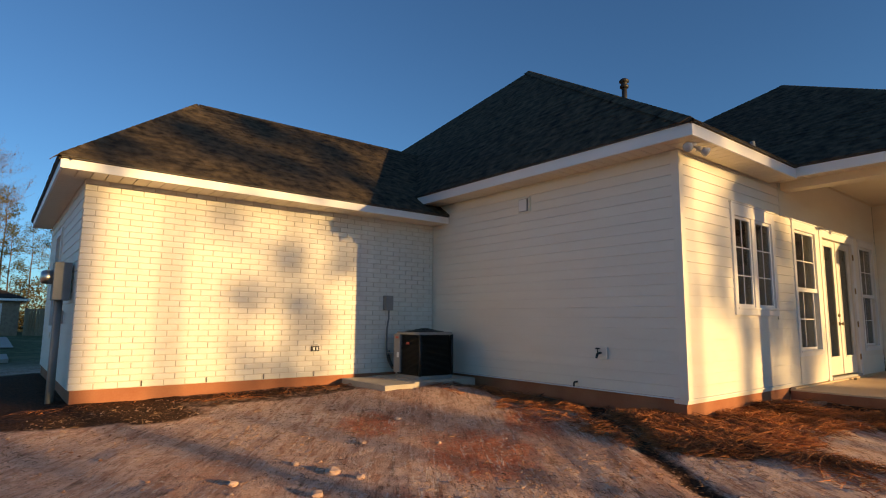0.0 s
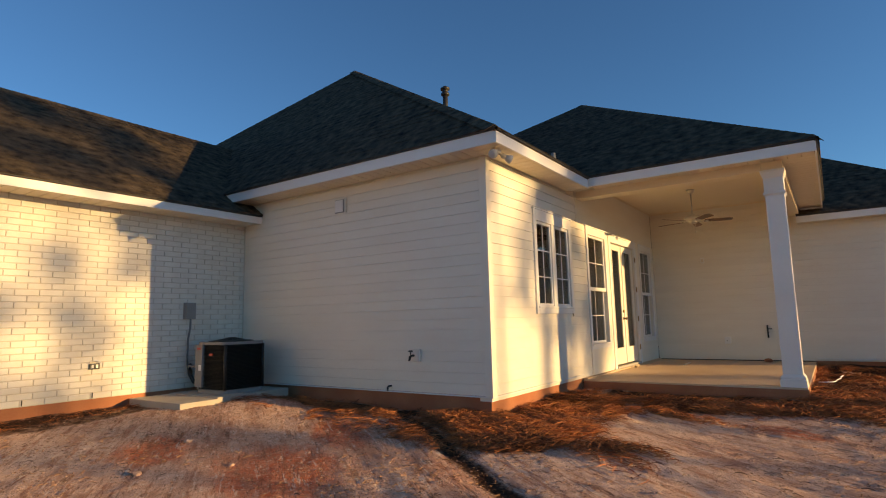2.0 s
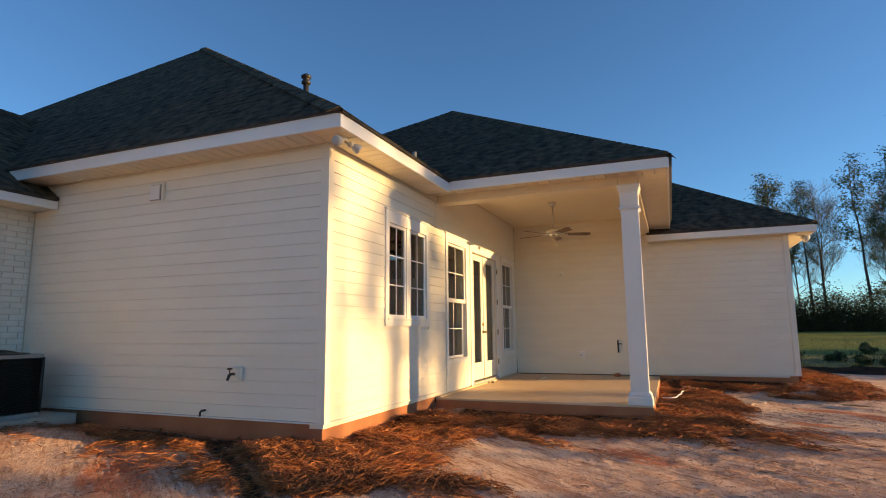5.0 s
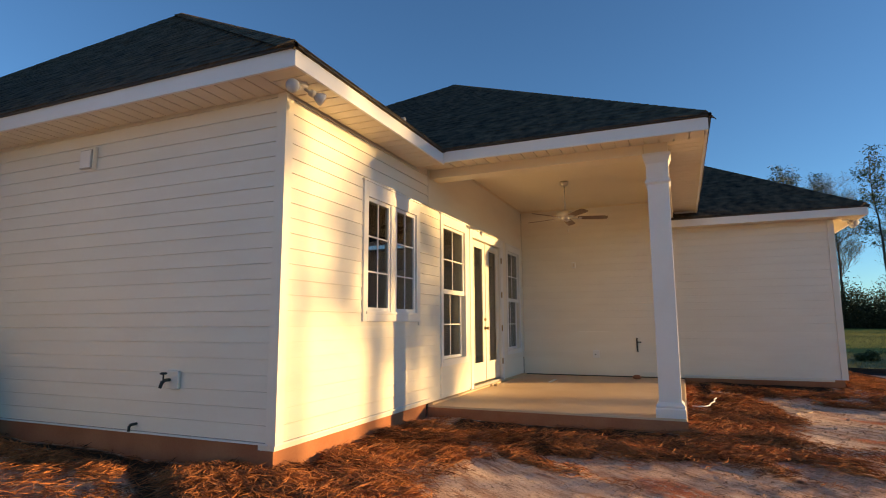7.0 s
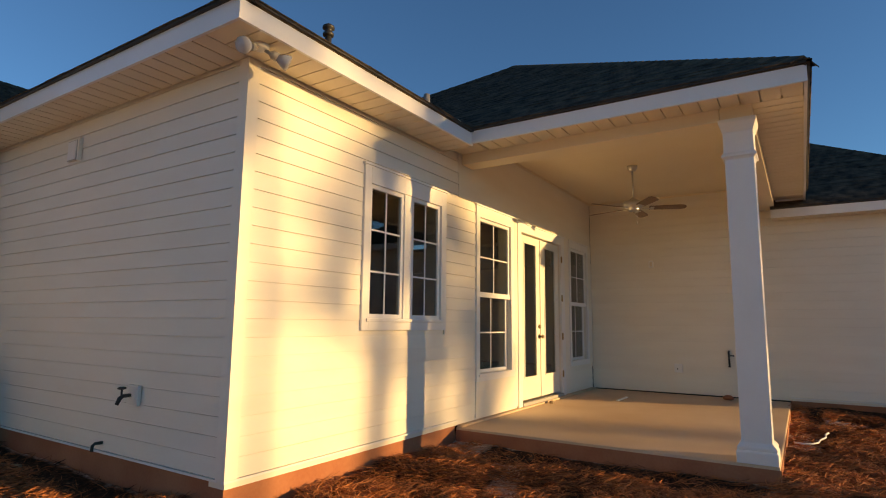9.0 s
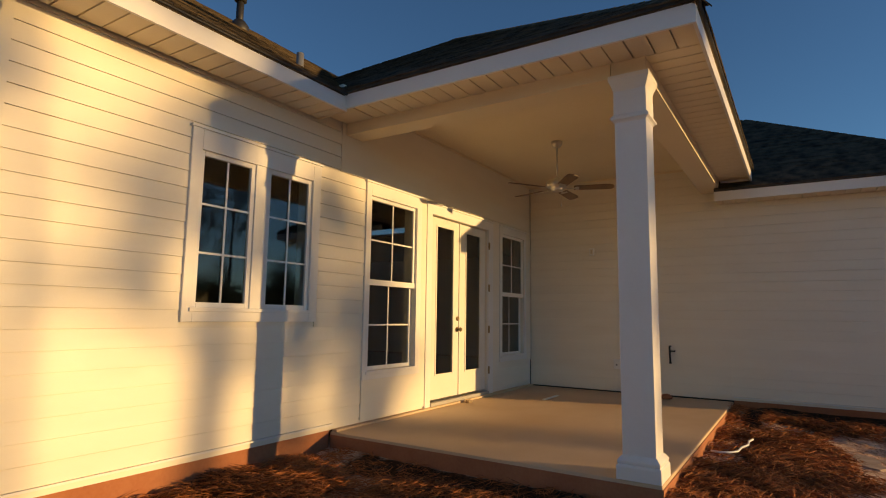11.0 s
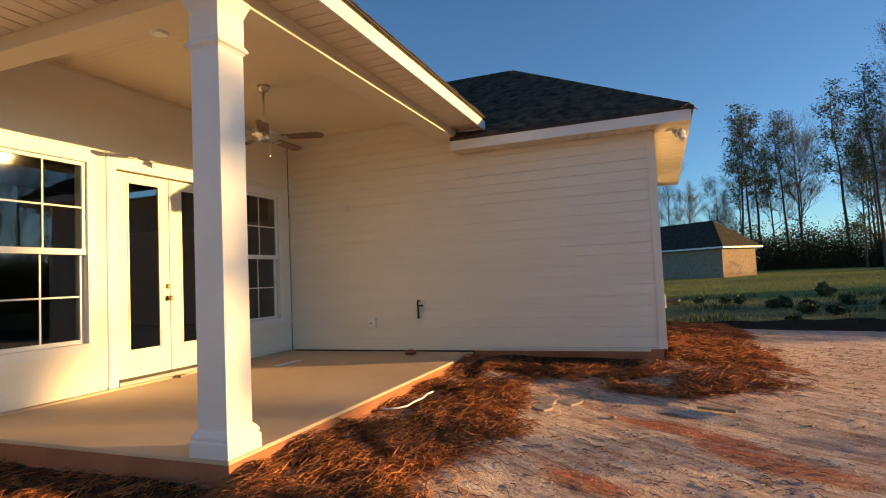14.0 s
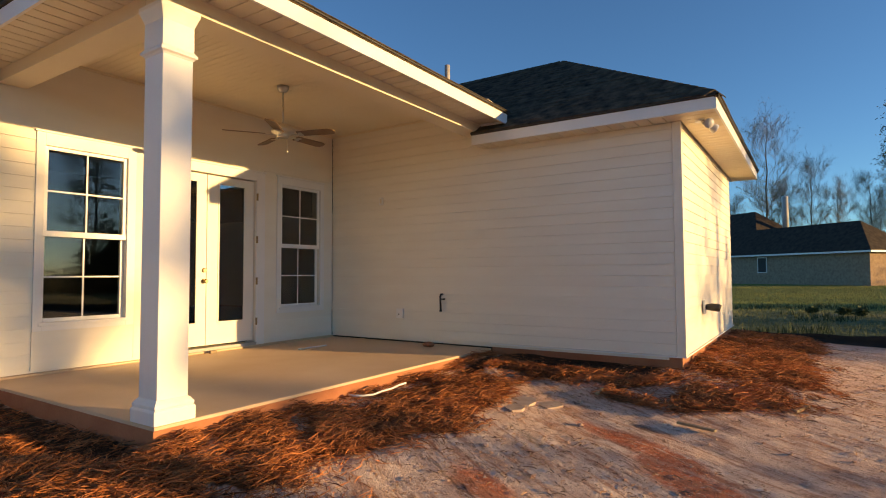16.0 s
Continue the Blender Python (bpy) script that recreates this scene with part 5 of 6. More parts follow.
# ---- pine straw, clods, weeds ----
def straw_mesh(n, seed):
    r = np.random.RandomState(seed)
    xs, ys = r.uniform(0.5, 19.2, n * 8), r.uniform(-3.6, 8.0, n * 8)
    far = house_distance(xs, ys)
    near = (far > 0.02) & (far < 3.0)
    xs, ys = xs[near], ys[near]
    keep = r.uniform(0, 1, len(xs)) < straw_amount(xs, ys) ** 1.5
    xs, ys = xs[keep], ys[keep]
    clump = fbm(xs, ys, 4.2, 3, 31)
    keep = r.uniform(0, 1, len(xs)) < 0.15 + 1.6 * np.clip(clump - 0.15, 0, 1)
    xs, ys = xs[keep][:n], ys[keep][:n]
    n = len(xs)
    a = 3.5 * waves(xs, ys, 51, 2.2, 2) + r.normal(0, 1.0, n)
    le = r.uniform(0.07, 0.22, n)
    zt = r.uniform(-0.02, 0.05, n)
    z = ground_z(xs, ys) + r.uniform(0.003, 0.065, n) * np.clip(straw_amount(xs, ys), 0.2, 1)
    dx, dy = np.cos(a) * le / 2, np.sin(a) * le / 2
    roll = r.uniform(-1.4, 1.4, n)
    wx, wy, wz = -np.sin(a) * 0.0036 * np.cos(roll), np.cos(a) * 0.0036 * np.cos(roll), 0.0036 * np.sin(roll)
    bend = r.uniform(-0.03, 0.03, n)
    v = np.stack([np.stack([xs - dx, ys - dy, z], -1), np.stack([xs + wx + bend * np.sin(a), ys + wy - bend * np.cos(a), z + 0.014 + wz], -1),
                  np.stack([xs + dx, ys + dy, z + zt], -1), np.stack([xs - wx + bend * np.sin(a), ys - wy - bend * np.cos(a), z + 0.014 - wz], -1)], 1).reshape(-1, 3)
    f = np.arange(n * 4).reshape(-1, 4)
    return raw("pine_straw", v.tolist(), f.tolist(), M_STRAW)


tagged(straw_mesh(210000, 1), "loose red-brown pine straw mulch against the house", "pine straw", kind="stuff")


def scatter_clods(n, seed):
    r = np.random.RandomState(seed)
    xs, ys = r.uniform(0.3, 19, n), r.uniform(-5.5, 8.0, n)
    heap = 0.9 * np.exp(-((xs - 3.2) / 1.1) ** 2 - ((ys - 6.6) / 0.7) ** 2)
    ok = (house_distance(xs, ys) > 0.1) & (fbm(xs, ys, 1.3, 5, 37) + heap > r.uniform(0.42, 0.85, n))
    xs, ys = xs[ok], ys[ok]
    rad = 0.003 + 0.016 * r.uniform(0, 1, len(xs)) ** 8
    z = ground_z(xs, ys)
    oct_v = np.array([(1, 0, 0), (0, 1, 0), (-1, 0, 0), (0, -1, 0), (0, 0, 0.5), (0, 0, -0.6)], float)
    oct_f = np.array([(0, 1, 4), (1, 2, 4), (2, 3, 4), (3, 0, 4), (1, 0, 5), (2, 1, 5), (3, 2, 5), (0, 3, 5)])
    v = (oct_v[None] * r.uniform(0.6, 1.3, (len(xs), 6, 1)) * rad[:, None, None] + np.stack([xs, ys, z + rad * 0.3], -1)[:, None]).reshape(-1, 3)
    f = (oct_f[None] + 6 * np.arange(len(xs))[:, None, None]).reshape(-1, 3)
    return raw("dirt_crumbs", v.tolist(), f.tolist(), M_CLOD)


tagged(scatter_clods(110000, 2), "small crumbs of clay and sand on the lot", "gravel", kind="stuff")


def litter(n, seed):
    """Short twigs and lone needles strewn over the open dirt."""
    r = np.random.RandomState(seed)
    xs, ys = r.uniform(0.4, 18.5, n), r.uniform(-5.5, 7.8, n)
    ok = (house_distance(xs, ys) > 0.15) & (waves(xs, ys, 61, 1.6, 3) > r.uniform(-0.35, 0.45, n))
    xs, ys = xs[ok], ys[ok]
    n = len(xs)
    a = r.uniform(0, 6.28, n)
    le, w = 0.015 + 0.08 * r.uniform(0, 1, n) ** 2.5, r.uniform(0.001, 0.0028, n)
    bend = r.uniform(-0.25, 0.25, n) * le
    px, py = -np.sin(a), np.cos(a)
    dx, dy = np.cos(a) * le / 2, np.sin(a) * le / 2
    z = ground_z(xs, ys)

    def ring(cx, cy, up):
        return [np.stack([cx - px * w, cy - py * w, z + up], -1), np.stack([cx + px * w, cy + py * w, z + up], -1), np.stack([cx, cy, z + up + 1.8 * w], -1)]
    v = np.stack(ring(xs - dx, ys - dy, 0.003) + ring(xs + px * bend, ys + py * bend, 0.009) + ring(xs + dx, ys + dy, 0.004), 1).reshape(-1, 3)
    one = np.array([(k + i, k + (i + 1) % 3, k + 3 + (i + 1) % 3, k + 3 + i) for k in (0, 3) for i in range(3)])
    f = (one[None] + 9 * np.arange(n)[:, None, None]).reshape(-1, 4)
    return raw("twig_litter", v.tolist(), f.tolist(), M_LITTER)


tagged(litter(42000, 14), "dark twigs and lone needles strewn on the dirt", "twigs", kind="stuff")


def blades(name, n, area, height, width, material, seed, mask=None):
    r = np.random.RandomState(seed)
    x0, x1, y0, y1 = area
    xs, ys = r.uniform(x0, x1, n), r.uniform(y0, y1, n)
    ok = xs > lawn_line(ys) + 0.4
    if mask is not None:
        ok &= mask(xs, ys, r)
    xs, ys = xs[ok], ys[ok]
    m = len(xs)
    a = r.uniform(0, 6.28, m)
    h = height * r.uniform(0.5, 1.3, m)
    lean = r.uniform(0.0, 0.6, m) * h
    b = r.uniform(0, 6.28, m)
    z = ground_z(xs, ys) - 0.005
    wx, wy = np.cos(a) * width, np.sin(a) * width
    v = np.stack([np.stack([xs - wx, ys - wy, z], -1), np.stack([xs + wx, ys + wy, z], -1), np.stack([xs + np.cos(b) * lean, ys + np.sin(b) * lean, z + h], -1)], 1).reshape(-1, 3)
    return raw(name, v.tolist(), np.arange(3 * m).reshape(-1, 3).tolist(), material)


tagged(blades("lawn_grass", 90000, (18.0, 60.0, -26.0, 16.0), 0.09, 0.008, M_GRASS, 4), "short spring grass beyond the silt fence", "grass", kind="stuff")
tagged(blades("weeds", 26000, (19.5, 34.0, -20.0, 10.0), 0.17, 0.016, M_WEED, 6, lambda x, y, r: waves(x, y, 41, 1.2, 2) > 0.28), "dark low weeds in the rough grass", "weeds", kind="stuff")


# ---- trees ----
def limb_paths(rnd, height, bare_to, spread, limbs, droop):
    """The trunk and limbs of a tree as lists of (points, radii)."""
    lean = Vector((rnd.uniform(-0.04, 0.04), rnd.uniform(-0.04, 0.04), 0))
    trunk, rad = [], []
    base = 0.008 * height + 0.025
    for i in range(9):
        t = i / 8
        trunk.append(Vector((rnd.uniform(-0.02, 0.02) * height * t, rnd.uniform(-0.02, 0.02) * height * t, 0)) * 0.5 + lean * height * t + Vector((0, 0, height * t)))
        rad.append(base * (1.25 - 0.25 * min(1, i)) * (1 - 0.9 * t) + 0.012)
    out = [(trunk, rad, 0)]
    for k in range(limbs):
        t = bare_to + (0.97 - bare_to) * (k + rnd.random()) / limbs
        i = min(7, int(t * 8))
        p = trunk[i].lerp(trunk[i + 1], t * 8 - i)
        a = rnd.uniform(0, 6.28)
        le = spread * height * (1.05 - t) * rnd.uniform(0.6, 1.2) + 0.3
        d = Vector((math.cos(a), math.sin(a), droop + rnd.uniform(-0.15, 0.35))).normalized()
        pts, q = [p], p.copy()
        for s in range(4):
            d = (d + Vector((rnd.uniform(-0.25, 0.25), rnd.uniform(-0.25, 0.25), rnd.uniform(-0.08, 0.22)))).normalized()
            q = q + d * le / 4
            pts.append(q.copy())
        r0 = base * (1 - 0.9 * t) * 0.45 + 0.008
        out.append((pts, [r0 * (1 - 0.2 * s) for s in range(5)], 1))
    return out


def twigs(rnd, paths, per, length, levels):
    """Side branches, level by level."""
    out, last = [], [p for p in paths if p[2] == 1]
    for lev in range(levels):
        nxt = []
        for pts, rad, _ in last:
            for k in range(per):
                t = rnd.uniform(0.25, 1.0) * (len(pts) - 1)
                i = min(len(pts) - 2, int(t))
                p = pts[i].lerp(pts[i + 1], t - i)
                d = (pts[i + 1] - pts[i]).normalized()
                d = (d + Vector((rnd.uniform(-0.9, 0.9), rnd.uniform(-0.9, 0.9), rnd.uniform(-0.3, 0.9)))).normalized()
                le = length * 0.62 ** lev * rnd.uniform(0.6, 1.3)
                m = p + d * le * 0.5 + Vector((0, 0, 0.04 * le))
                e = p + d * le + Vector((rnd.uniform(-0.1, 0.1), rnd.uniform(-0.1, 0.1), 0.12)) * le
                r0 = max(0.010, rad[i] * 0.55)
                nxt.append(([p, m, e], [r0, r0 * 0.7, r0 * 0.4], lev + 2))
        out += nxt
        last = nxt
    return out


def tubes_mesh(paths, sides_by_level):
    v, f = [], []
    for pts, rad, lev in paths:
        sides = sides_by_level[min(lev, len(sides_by_level) - 1)]
        n0 = len(v)
        for i, p in enumerate(pts):
            d = (pts[min(i + 1, len(pts) - 1)] - pts[max(i - 1, 0)]).normalized()
            a = d.cross(Vector((0.3, 0.2, 0.93)))
            if a.length < 1e-3:
                a = Vector((1, 0, 0))
            a.normalize()
            b = d.cross(a)
            for s in range(sides):
                k = 6.2832 * s / sides
                v.append(p + (a * math.cos(k) + b * math.sin(k)) * rad[i])
        for i in range(len(pts) - 1):
            for s in range(sides):
                f.append((n0 + i * sides + s, n0 + i * sides + (s + 1) % sides, n0 + (i + 1) * sides + (s + 1) % sides, n0 + (i + 1) * sides + s))
    return v, f


def tufts(rnd, centres, per, size, flat=0.7, needle=True):
    """Clumps of narrow needles or small leaves round the centres."""
    v, f = [], []
    for c, s in centres:
        for _ in range(per):
            d = Vector((rnd.gauss(0, 1), rnd.gauss(0, 1), rnd.gauss(0.15, 0.7))).normalized()
            p = c + Vector((rnd.gauss(0, 0.5), rnd.gauss(0, 0.5), rnd.gauss(0, 0.5) * flat)) * s
            w = d.cross(Vector((rnd.gauss(0, 1), rnd.gauss(0, 1), rnd.gauss(0, 1)))).normalized() * size * (0.22 if needle else 0.5)
            e = p + d * size * rnd.uniform(0.6, 1.3)
            n0 = len(v)
            v += [p - w, p + w, e + w * 0.4, e - w * 0.4]
            f.append((n0, n0 + 1, n0 + 2, n0 + 3))
    return v, f


def pine(seed, height, bare_to, spread=0.21, limbs=24, needles=17):
    rnd = random.Random(seed)
    paths = limb_paths(rnd, height, bare_to, spread, limbs, 0.1)
    tw = twigs(rnd, paths, 4, height * 0.055, 1)
    t = empty("pine_tree", (0, 0, 0), "tall pine tree with a bare trunk and ragged green crown", "tree", "pine trees round the lot")
    v, f = tubes_mesh(paths + tw, (9, 6, 4))
    ob = raw("trunk", v, f, M_BARK, True)
    ob.parent = t
    centres = []
    for pts, rad, lev in tw:
        centres.append((pts[-1], height * 0.032))
        if rnd.random() < 0.5:
            centres.append((pts[1], height * 0.024))
    for pts, rad, lev in paths[1:]:
        centres.append((pts[-1], height * 0.035))
    v, f = tufts(rnd, centres, needles, height * 0.0125)
    ob = raw("crown", v, f, M_NEEDLE)
    ob.parent = t
    return t


def bare_tree(seed, height, buds=True):
    rnd = random.Random(seed)
    paths = limb_paths(rnd, height, 0.30, 0.34, 15, 0.75)
    tw = twigs(rnd, paths, 5, height * 0.12, 3)
    t = empty("bare_tree", (0, 0, 0), "leafless hardwood tree with fine early spring twigs", "tree", "bare hardwood trees round the lot")
    v, f = tubes_mesh(paths + tw, (8, 6, 4, 3, 3))
    ob = raw("trunk", v, f, M_BARK, True)
    ob.parent = t
    if buds:
        centres = [(pts[-1], height * 0.02) for pts, rad, lev in tw if lev == 4]
        v, f = tufts(rnd, centres, 3, height * 0.0042, needle=False)
        ob = raw("crown", v, f, M_BUD)
        ob.parent = t
    return t


def place(tree, x, y, s, turn):
    return copy_thing(tree, Matrix.Translation((x, y, float(ground_z(x, y)) - 0.1)) @ Matrix.Rotation(turn, 4, 'Z') @ Matrix.Diagonal((s, s, s, 1)))


pines = [pine(1, 20, 0.40, 0.17, 30, 11), pine(2, 22, 0.46, 0.18, 32, 11), pine(3, 16, 0.28, 0.19, 30, 12)]
young = pine(9, 8.4, 0.70, 0.30, 15, 15)
young.location = (23.95, -41.6, float(ground_z(23.95, -41.6)) - 0.1)
bares = [bare_tree(5, 18), bare_tree(6, 16), bare_tree(7, 20)]
# the masters stand in the far wood
for t, (x, y) in zip(pines + bares, ((88, -14), (86, -23), (94, -31), (90, -19), (84, -28), (95, 2))):
    t.location = (x, y, float(ground_z(x, y)) - 0.1)
trees_rnd = random.Random(77)
# wood east and north-east of the lot
for k in range(30):
    x, y = trees_rnd.uniform(72, 100), -46 + 2.4 * k + trees_rnd.uniform(-1.5, 1.5)
    if y < -8 and abs(x - (60.5 + 0.33 * (-8 - y))) < 7:
        x += 16
    src = pines[trees_rnd.randrange(3)] if trees_rnd.random() < (0.45 if y < -8 else 0.2) else bares[trees_rnd.randrange(3)]
    place(src, x, y, trees_rnd.uniform(0.7, 1.0) * (0.74 if y > -14 else 1), trees_rnd.uniform(0, 6.28))
for x, y, s, k in ((54, -16.5, 0.66, 1), (57, -24, 0.80, 5), (52, -22.0, 0.72, 3), (56, -19.5, 0.80, 4), (50, -25, 0.75, 0), (53, -19.0, 0.85, 3), (55, -21.5, 0.9, 5), (51, -18.2, 0.7, 4), (59, -24.5, 0.9, 3), (78, -10.5, 0.85, 1), (80, -12.0, 0.9, 0)):
    place((pines + bares)[k], x, y, s, trees_rnd.uniform(0, 6.28))
# wood north-west, seen past the garage
for k in range(16):
    x, y = -14 + 1.6 * k + trees_rnd.uniform(-1, 1), trees_rnd.uniform(66, 84)
    place(pines[trees_rnd.randrange(3)] if k % 4 else bares[k % 3], x, y, trees_rnd.uniform(0.6, 0.85), trees_rnd.uniform(0, 6.28))
# trees to the south, through which the low sun shines
for x, y, s, k, turn in ((15.8, -37.0, 0.95, 1, 0.3), (13.4, -32.0, 0.52, 2, 1.1), (22.95, -42.5, 0.90, 1, 0.4),
                         (28.6, -37.5, 0.80, 2, 0.0), (10.0, -42.0, 0.9, 1, 0.2), (4.0, -40.0, 0.85, 3, 0.9),
                         (-3.0, -42.0, 0.9, 0, 1.9), (-10.0, -38.0, 0.85, 5, 2.4), (33.0, -46.0, 0.9, 0, 3.3), (38.0, -42.0, 0.85, 4, 4.4), (44.0, -45.0, 0.9, 1, 5.1)):
    place((pines + bares)[k], x, y, s, turn)


slender = pine(10, 11.0, 0.64, 0.24, 15, 20)
slender.location = (18.7, -37.0, float(ground_z(18.7, -37.0)) - 0.1)
topped = pine(12, 11.2, 0.79, 0.36, 13, 20)
topped.location = (17.3, -37.4, float(ground_z(17.3, -37.4)) - 0.1)
place(topped, 20.2, -37.0, 0.98, 1.4)
place(slender, 24.1, -41.2, 0.74, 0.6)
place(young, 22.8, -41.8, 1.12, 2.2)
place(young, 24.15, -41.3, 1.0, 1.0)
place(young, 19.4, -39.0, 0.92, 4.1)


def undergrowth(name, line, height, depth, n, seed, label):
    r = random.Random(seed)
    centres = []
    for _ in range(n):
        t = r.random() * (len(line) - 1)
        i = min(int(t), len(line) - 2)
        x = line[i][0] + (line[i + 1][0] - line[i][0]) * (t - i) + r.uniform(-depth, depth)
        y = line[i][1] + (line[i + 1][1] - line[i][1]) * (t - i) + r.uniform(-depth, depth)
        centres.append((Vector((x, y, float(ground_z(x, y)) + height * (0.55 + 0.45 * math.sin(x * 0.9 + 1.7 * math.sin(y * 0.7)) * math.cos(y * 0.55)) * r.random() ** 1.4)), 1.1))
    v, f = tufts(r, centres, 30, 0.15, needle=False)
    return tagged(raw(name, v, f, M_UNDER), label, "bushes", kind="stuff")


undergrowth("undergrowth", [(84, 30), (86, 6), (84, -8), (84, -20), (80, -30), (72, -50)], 6.2, 4.0, 6500, 8, "dense dark undergrowth under the far trees")
undergrowth("hedgerow", [(-25, 66), (0, 68), (16, 64)], 5.5, 3.0, 1300, 9, "dense dark evergreen undergrowth behind the fence")
undergrowth("south_brush", [(28.8, -36), (36, -37), (48, -35)], 6.5, 1.6, 2600, 12, "tall brush at the south edge of the lawn")
undergrowth("south_thicket", [(-30, -44), (0, -42), (25, -46), (50, -40)], 2.0, 3.5, 1500, 10, "dark thicket at the south edge of the lot")


def shrub(x, y, r, seed):
    """A low ragged evergreen shrub."""
    q = random.Random(seed)
    base = Vector((x, y, float(ground_z(x, y))))
    sh = empty("shrub", base, "low dark green shrub in the rough grass", "shrub", "shrubs in the rough grass")
    stems, tips = [], []
    for k in range(7):
        d = Vector((q.gauss(0, 0.6), q.gauss(0, 0.6), 1.0)).normalized() * r * q.uniform(0.9, 1.6)
        stems.append(([Vector((0, 0, -0.05)), d * 0.5, d], [0.014, 0.010, 0.005], 1))
        tips += [(d, r * 0.5), (d * 0.6, r * 0.5)]
    v, f = tubes_mesh(stems, (5, 4))
    ob = raw("stems", v, f, M_BARK)
    ob.parent = sh
    v, f = tufts(q, tips, 40, 0.07 + 0.05 * r, needle=False)
    ob = raw("foliage", v, f, M_WEED)
    ob.parent = sh
    return sh


for k, (x, y, r) in enumerate(((23.0, -5.2, 0.30), (22.7, -5.75, 0.28), (20.9, -4.45, 0.16), (25.6, -4.8, 0.30), (25.7, -5.2, 0.34), (25.2, -5.6, 0.24), (27.7, -4.2, 0.24), (28.2, -3.8, 0.22), (28.4, -3.0, 0.2), (32.4, -7.6, 0.5), (31.0, -7.4, 0.4), (24.2, -7.3, 0.36), (22.4, -7.6, 0.3), (26.5, -6.9, 0.34), (27.5, 1.5, 0.25), (30.0, 0.6, 0.3))):
    shrub(x, y, 0.55 * r, 300 + k)


# ---- neighbouring houses ----
def far_house(name, cx, cy, turn, w, d, eave, rise, wall_m, roof_m, label, windows=(), garage=False):
    """A hip-roofed house: w along its local x, d along its local y, its south-west corner at the local origin."""
    h = empty(name, (0, 0, 0), label, "house")
    m = Matrix.Translation((cx, cy, float(ground_z(cx, cy)))) @ Matrix.Rotation(turn, 4, 'Z')
    bm2 = B()
    box(bm2, 0, 0, -0.4, w, d, eave)
    bm2.transform(m)
    part("wall", bm2, wall_m, h)
    bm2 = B()
    o, k = 0.45, min(w, d) / 2
    lo = [bm2.verts.new(p) for p in ((-o, -o, eave), (w + o, -o, eave), (w + o, d + o, eave), (-o, d + o, eave))]
    hi = [bm2.verts.new(p) for p in (((k, k, eave + rise), (w - k, k, eave + rise)) if w > d else ((k, k, eave + rise), (k, d - k, eave + rise)))]
    if w > d:
        fs = ((lo[0], lo[1], hi[1], hi[0]), (lo[1], lo[2], hi[1]), (lo[2], lo[3], hi[0], hi[1]), (lo[3], lo[0], hi[0]))
    else:
        fs = ((lo[0], lo[1], hi[0]), (lo[1], lo[2], hi[1], hi[0]), (lo[2], lo[3], hi[1]), (lo[3], lo[0], hi[0], hi[1]))
    for q in fs:
        bm2.faces.new(q)
    bm2.faces.new(list(reversed(lo)))
    bm2.transform(m)
    part("roof", bm2, roof_m, h)
    bm2 = B()
    for q in ((-o, -o, w + o, -o + 0.04), (-o, d + o - 0.04, w + o, d + o), (-o, -o + 0.04, -o + 0.04, d + o - 0.04), (w + o - 0.04, -o + 0.04, w + o, d + o - 0.04)):
        box(bm2, q[0], q[1], eave - 0.12, q[2], q[3], eave + 0.02)
    bm2.transform(m)
    part("fascia", bm2, M_TRIM, h)
    for side, a, z, ww, hh in windows:
        bm2 = B()
        if side == "w":
            box(bm2, -0.06, a, z, 0.0, a + ww, z + hh)
        else:
            box(bm2, a, -0.06, z, a + ww, 0.0, z + hh)
        bm2.transform(m)
        wnd = part("window", bm2, M_TRIM, h)
        bm2 = B()
        if side == "w":
            box(bm2, -0.075, a + 0.07, z + 0.07, -0.05, a + ww - 0.07, z + hh - 0.07)
        else:
            box(bm2, a + 0.07, -0.075, z + 0.07, a + ww - 0.07, -0.05, z + hh - 0.07)
        bm2.transform(m)
        part("pane", bm2, M_TRIM if garage else M_SCREEN, wnd)
    return h


far_house("neighbour_house", 59.0, -6.7, math.radians(-40), 4.6, 15.0, 2.62, 2.5, M_FARBRICK, M_SHINGLE_N, "tan brick house with dark hip roof, partly sunlit", [("w", 9.0, 1.0, 1.0, 1.4)])
far_house("neighbour_house", 66.5, 1.0, math.radians(-40), 9.0, 18.0, 2.7, 4.6, M_FARBRICK, M_SHINGLE_N, "brick house with brown hip roof in shade", [("w", 1.6, 1.7, 0.7, 0.5), ("w", 2.5, 1.7, 0.7, 0.5), ("w", 3.4, 1.7, 0.7, 0.5)])
far_house("neighbour_house", -9.0, 45.0, 0.0, 10.8, 12.0, 2.3, 2.4, M_FARBRICK, M_SHINGLE_N, "brick house with white garage door behind the fence", [("s", 8.2, 0.1, 1.7, 1.9)], True)
bm = B()
tube(bm, [(72.0, -1.1, 5.0), (72.0, -1.1, 8.8)], 0.28, 10)
thing("chimney_pipe", bm, M_LTGREY, "pale metal chimney pipe above the far roof", "chimney")

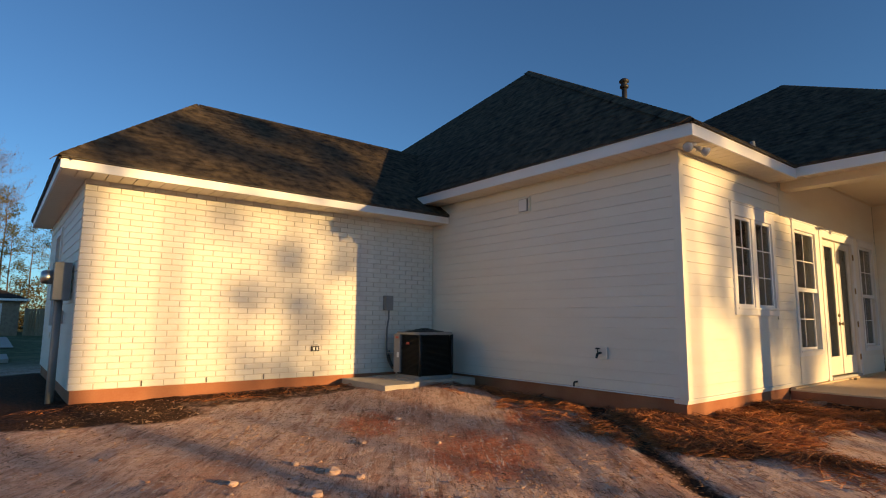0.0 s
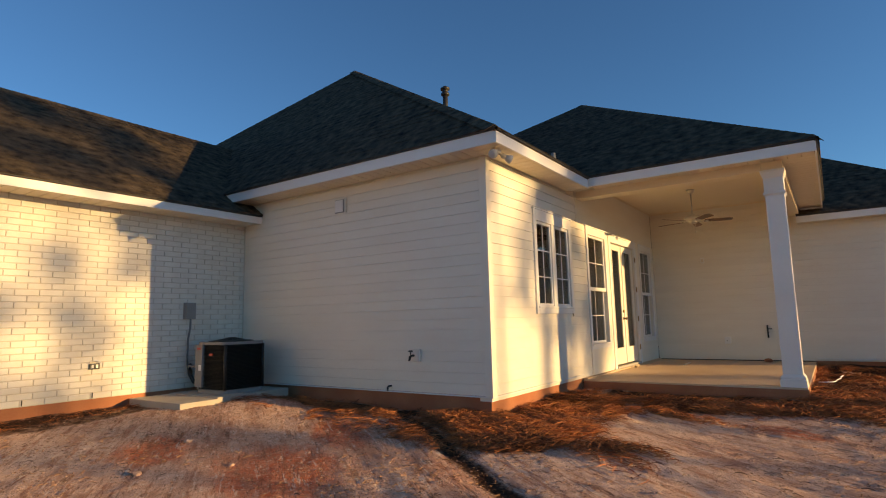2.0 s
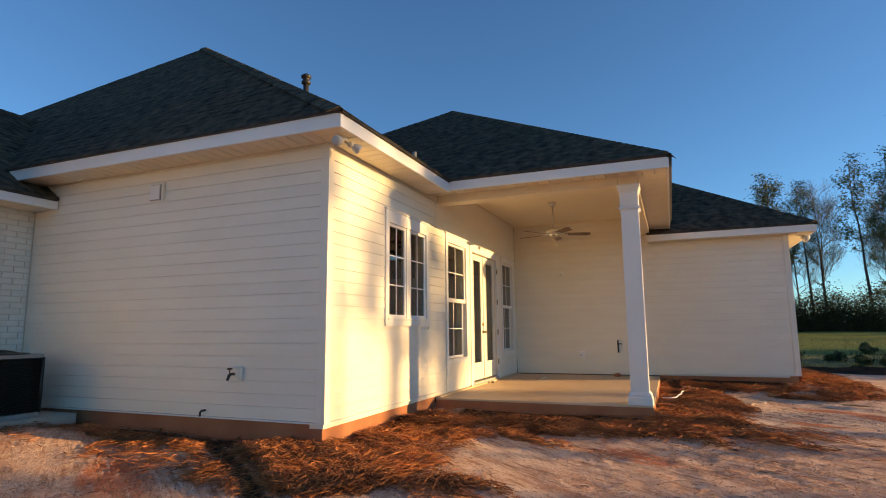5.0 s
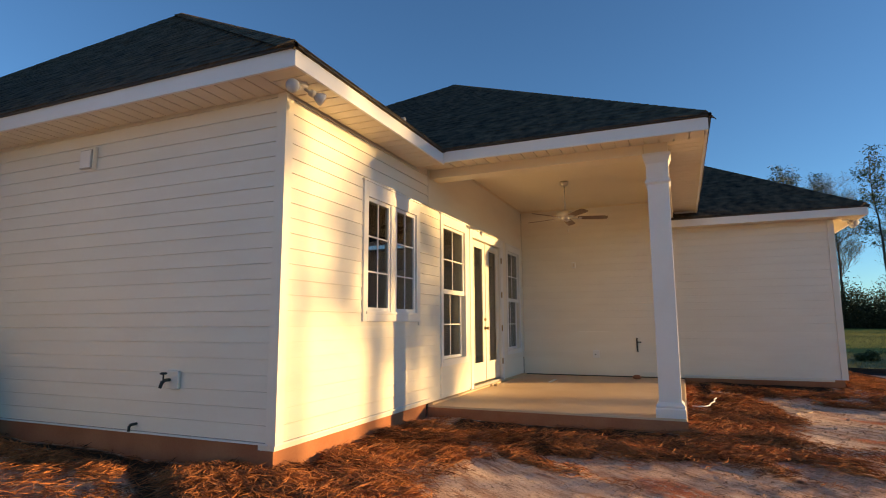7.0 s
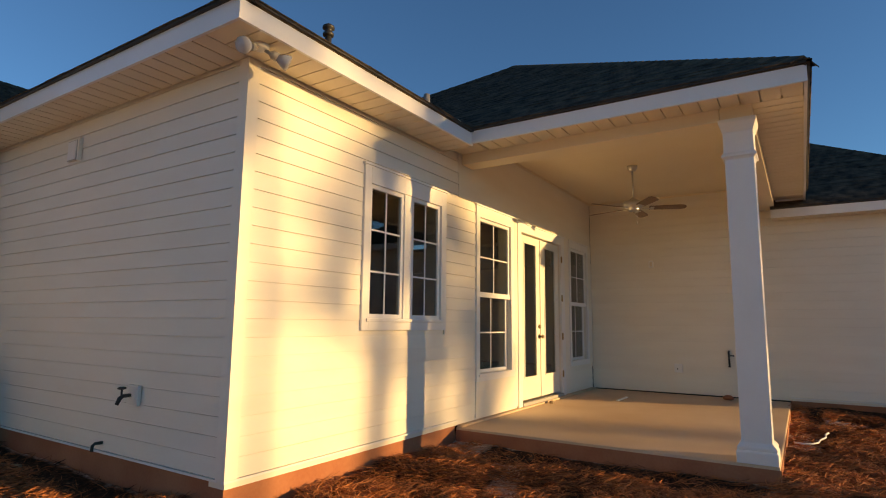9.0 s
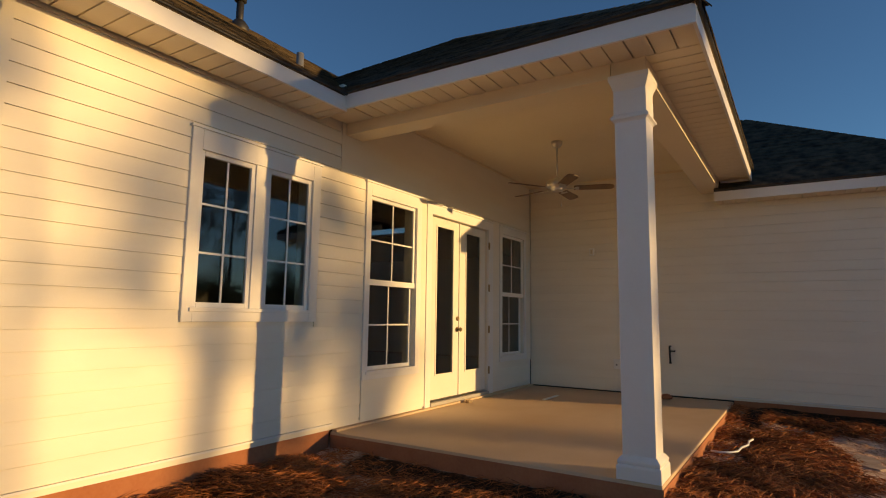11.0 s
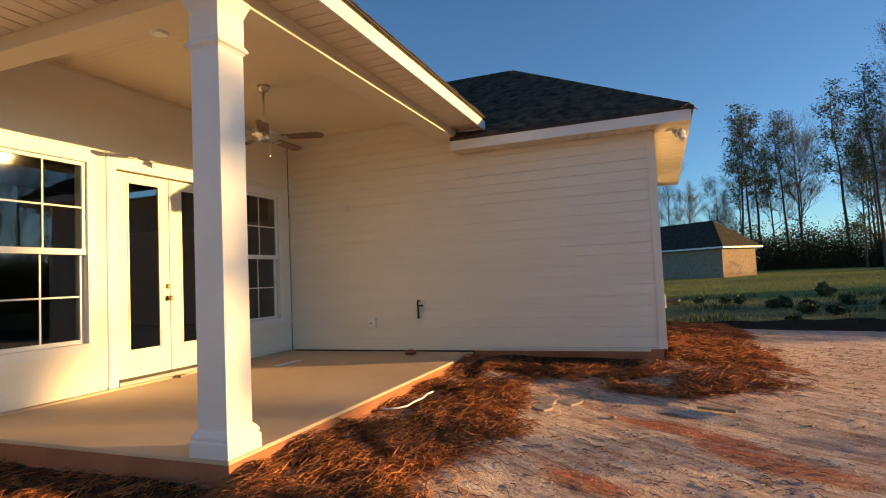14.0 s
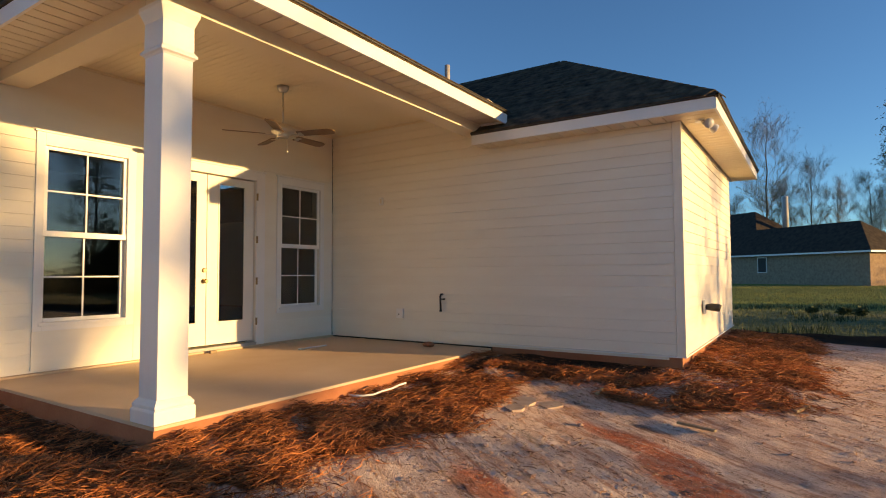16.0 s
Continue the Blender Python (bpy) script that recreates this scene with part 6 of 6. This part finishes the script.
wf = empty("wood_fence", (3.0, 44.0, 0), "tall plain wooden privacy fence in sun", "fence")
bm = B()
box(bm, -0.07, -0.012, 0.0, 0.07, 0.012, 1.75, 0.004)
plank = mesh_of("fence_plank", bm, M_STAKE)
for k in range(60):
    ob = new("plank", plank)
    ob.parent = wf
    ob.location = (-0.9 + 0.15 * k, 0.3 * math.sin(k), float(ground_z(2 + 0.15 * k, 44.0)) - 0.05)
bm = B()
box(bm, -9, 27, -0.04, 1.2, 40, -0.005)
thing("driveway", bm, M_PAD, "pale concrete driveway beside the lot", "driveway", kind="structure")
bm = B()
box(bm, -6, 18.5, -0.04, 0.9, 21.0, 0.06, 0.01)
thing("concrete_walk", bm, M_PAD, "pale concrete walk edge near the garage", "pavement", kind="structure")


# ---- pieces: bricks and shingles ----
def brick_mesh(length):
    bm2 = B()
    h, d, c = 0.066, 0.012, 0.004
    back = [bm2.verts.new(p) for p in ((0, 0, 0), (length, 0, 0), (length, 0, h), (0, 0, h))]
    rim = [bm2.verts.new(p) for p in ((0, -d + c, 0), (length, -d + c, 0), (length, -d + c, h), (0, -d + c, h))]
    face = [bm2.verts.new(p) for p in ((c, -d, c), (length - c, -d, c), (length - c, -d, h - c), (c, -d, h - c))]
    for a, b in ((back, rim), (rim, face)):
        for i in range(4):
            bm2.faces.new((a[i], a[(i + 1) % 4], b[(i + 1) % 4], b[i]))
    bm2.faces.new(face)
    return mesh_of("brick", bm2, M_BRICK)


brick_meshes = {}
rest_v, rest_f = [], []
count = 0
brnd = random.Random(11)
for rowi in range(33):
    z = 0.297 + rowi * 0.0762
    x = 1.225 - (0.127 if rowi % 2 else 0.0)
    while x < 6.49:
        a, b = max(x, 1.225), min(x + 0.244, 6.495)
        if b - a > 0.04:
            y = 8.125 + brnd.uniform(-0.002, 0.002)
            if 3.0 < a < 5.2 and count < 300:
                key = round(b - a, 3)
                if key not in brick_meshes:
                    brick_meshes[key] = brick_mesh(b - a)
                ob = new("brick", brick_meshes[key])
                ob.parent = wall_brick
                ob.location = (a, y, z)
                count += 1
            else:
                h, d, c, n0 = 0.066, 0.012, 0.004, len(rest_v)
                rest_v += [(a, y, z), (b, y, z), (b, y, z + h), (a, y, z + h), (a, y - d + c, z), (b, y - d + c, z), (b, y - d + c, z + h), (a, y - d + c, z + h),
                           (a + c, y - d, z + c), (b - c, y - d, z + c), (b - c, y - d, z + h - c), (a + c, y - d, z + h - c)]
                for q in (0, 4):
                    rest_f += [(n0 + q + i, n0 + q + (i + 1) % 4, n0 + q + 4 + (i + 1) % 4, n0 + q + 4 + i) for i in range(4)]
                rest_f.append((n0 + 8, n0 + 9, n0 + 10, n0 + 11))
        x += 0.254
rest = raw("brickwork", rest_v, rest_f, M_BRICK)
rest.parent = wall_brick
rest["kind"] = "stuff"

for deck, tabs, corners in ROOFS:
    sv, sf = [], []
    pick, single = deck.name in ("roof_wing_west", "roof_porch_west", "roof_garage_south"), 0
    faces = ((4, 5, 6, 7), (0, 1, 5, 4), (1, 2, 6, 5), (3, 0, 4, 7))
    for t in tabs:
        cs = corners(t)
        if pick and single < 290 and cs[0].z < 4.6:
            me = bpy.data.meshes.new("shingle")
            me.from_pydata([c - cs[0] for c in cs], [], faces)
            me.materials.append(M_SHINGLE)
            ob = new("shingle", me)
            ob.parent = deck
            ob.location = cs[0]
            single += 1
        else:
            n0 = len(sv)
            sv += [tuple(c) for c in cs]
            sf += [tuple(n0 + i for i in f) for f in faces]
    if sv:
        ob = raw("shingle_courses", sv, sf, M_SHINGLE)
        ob.parent = deck
        ob["kind"] = "stuff"
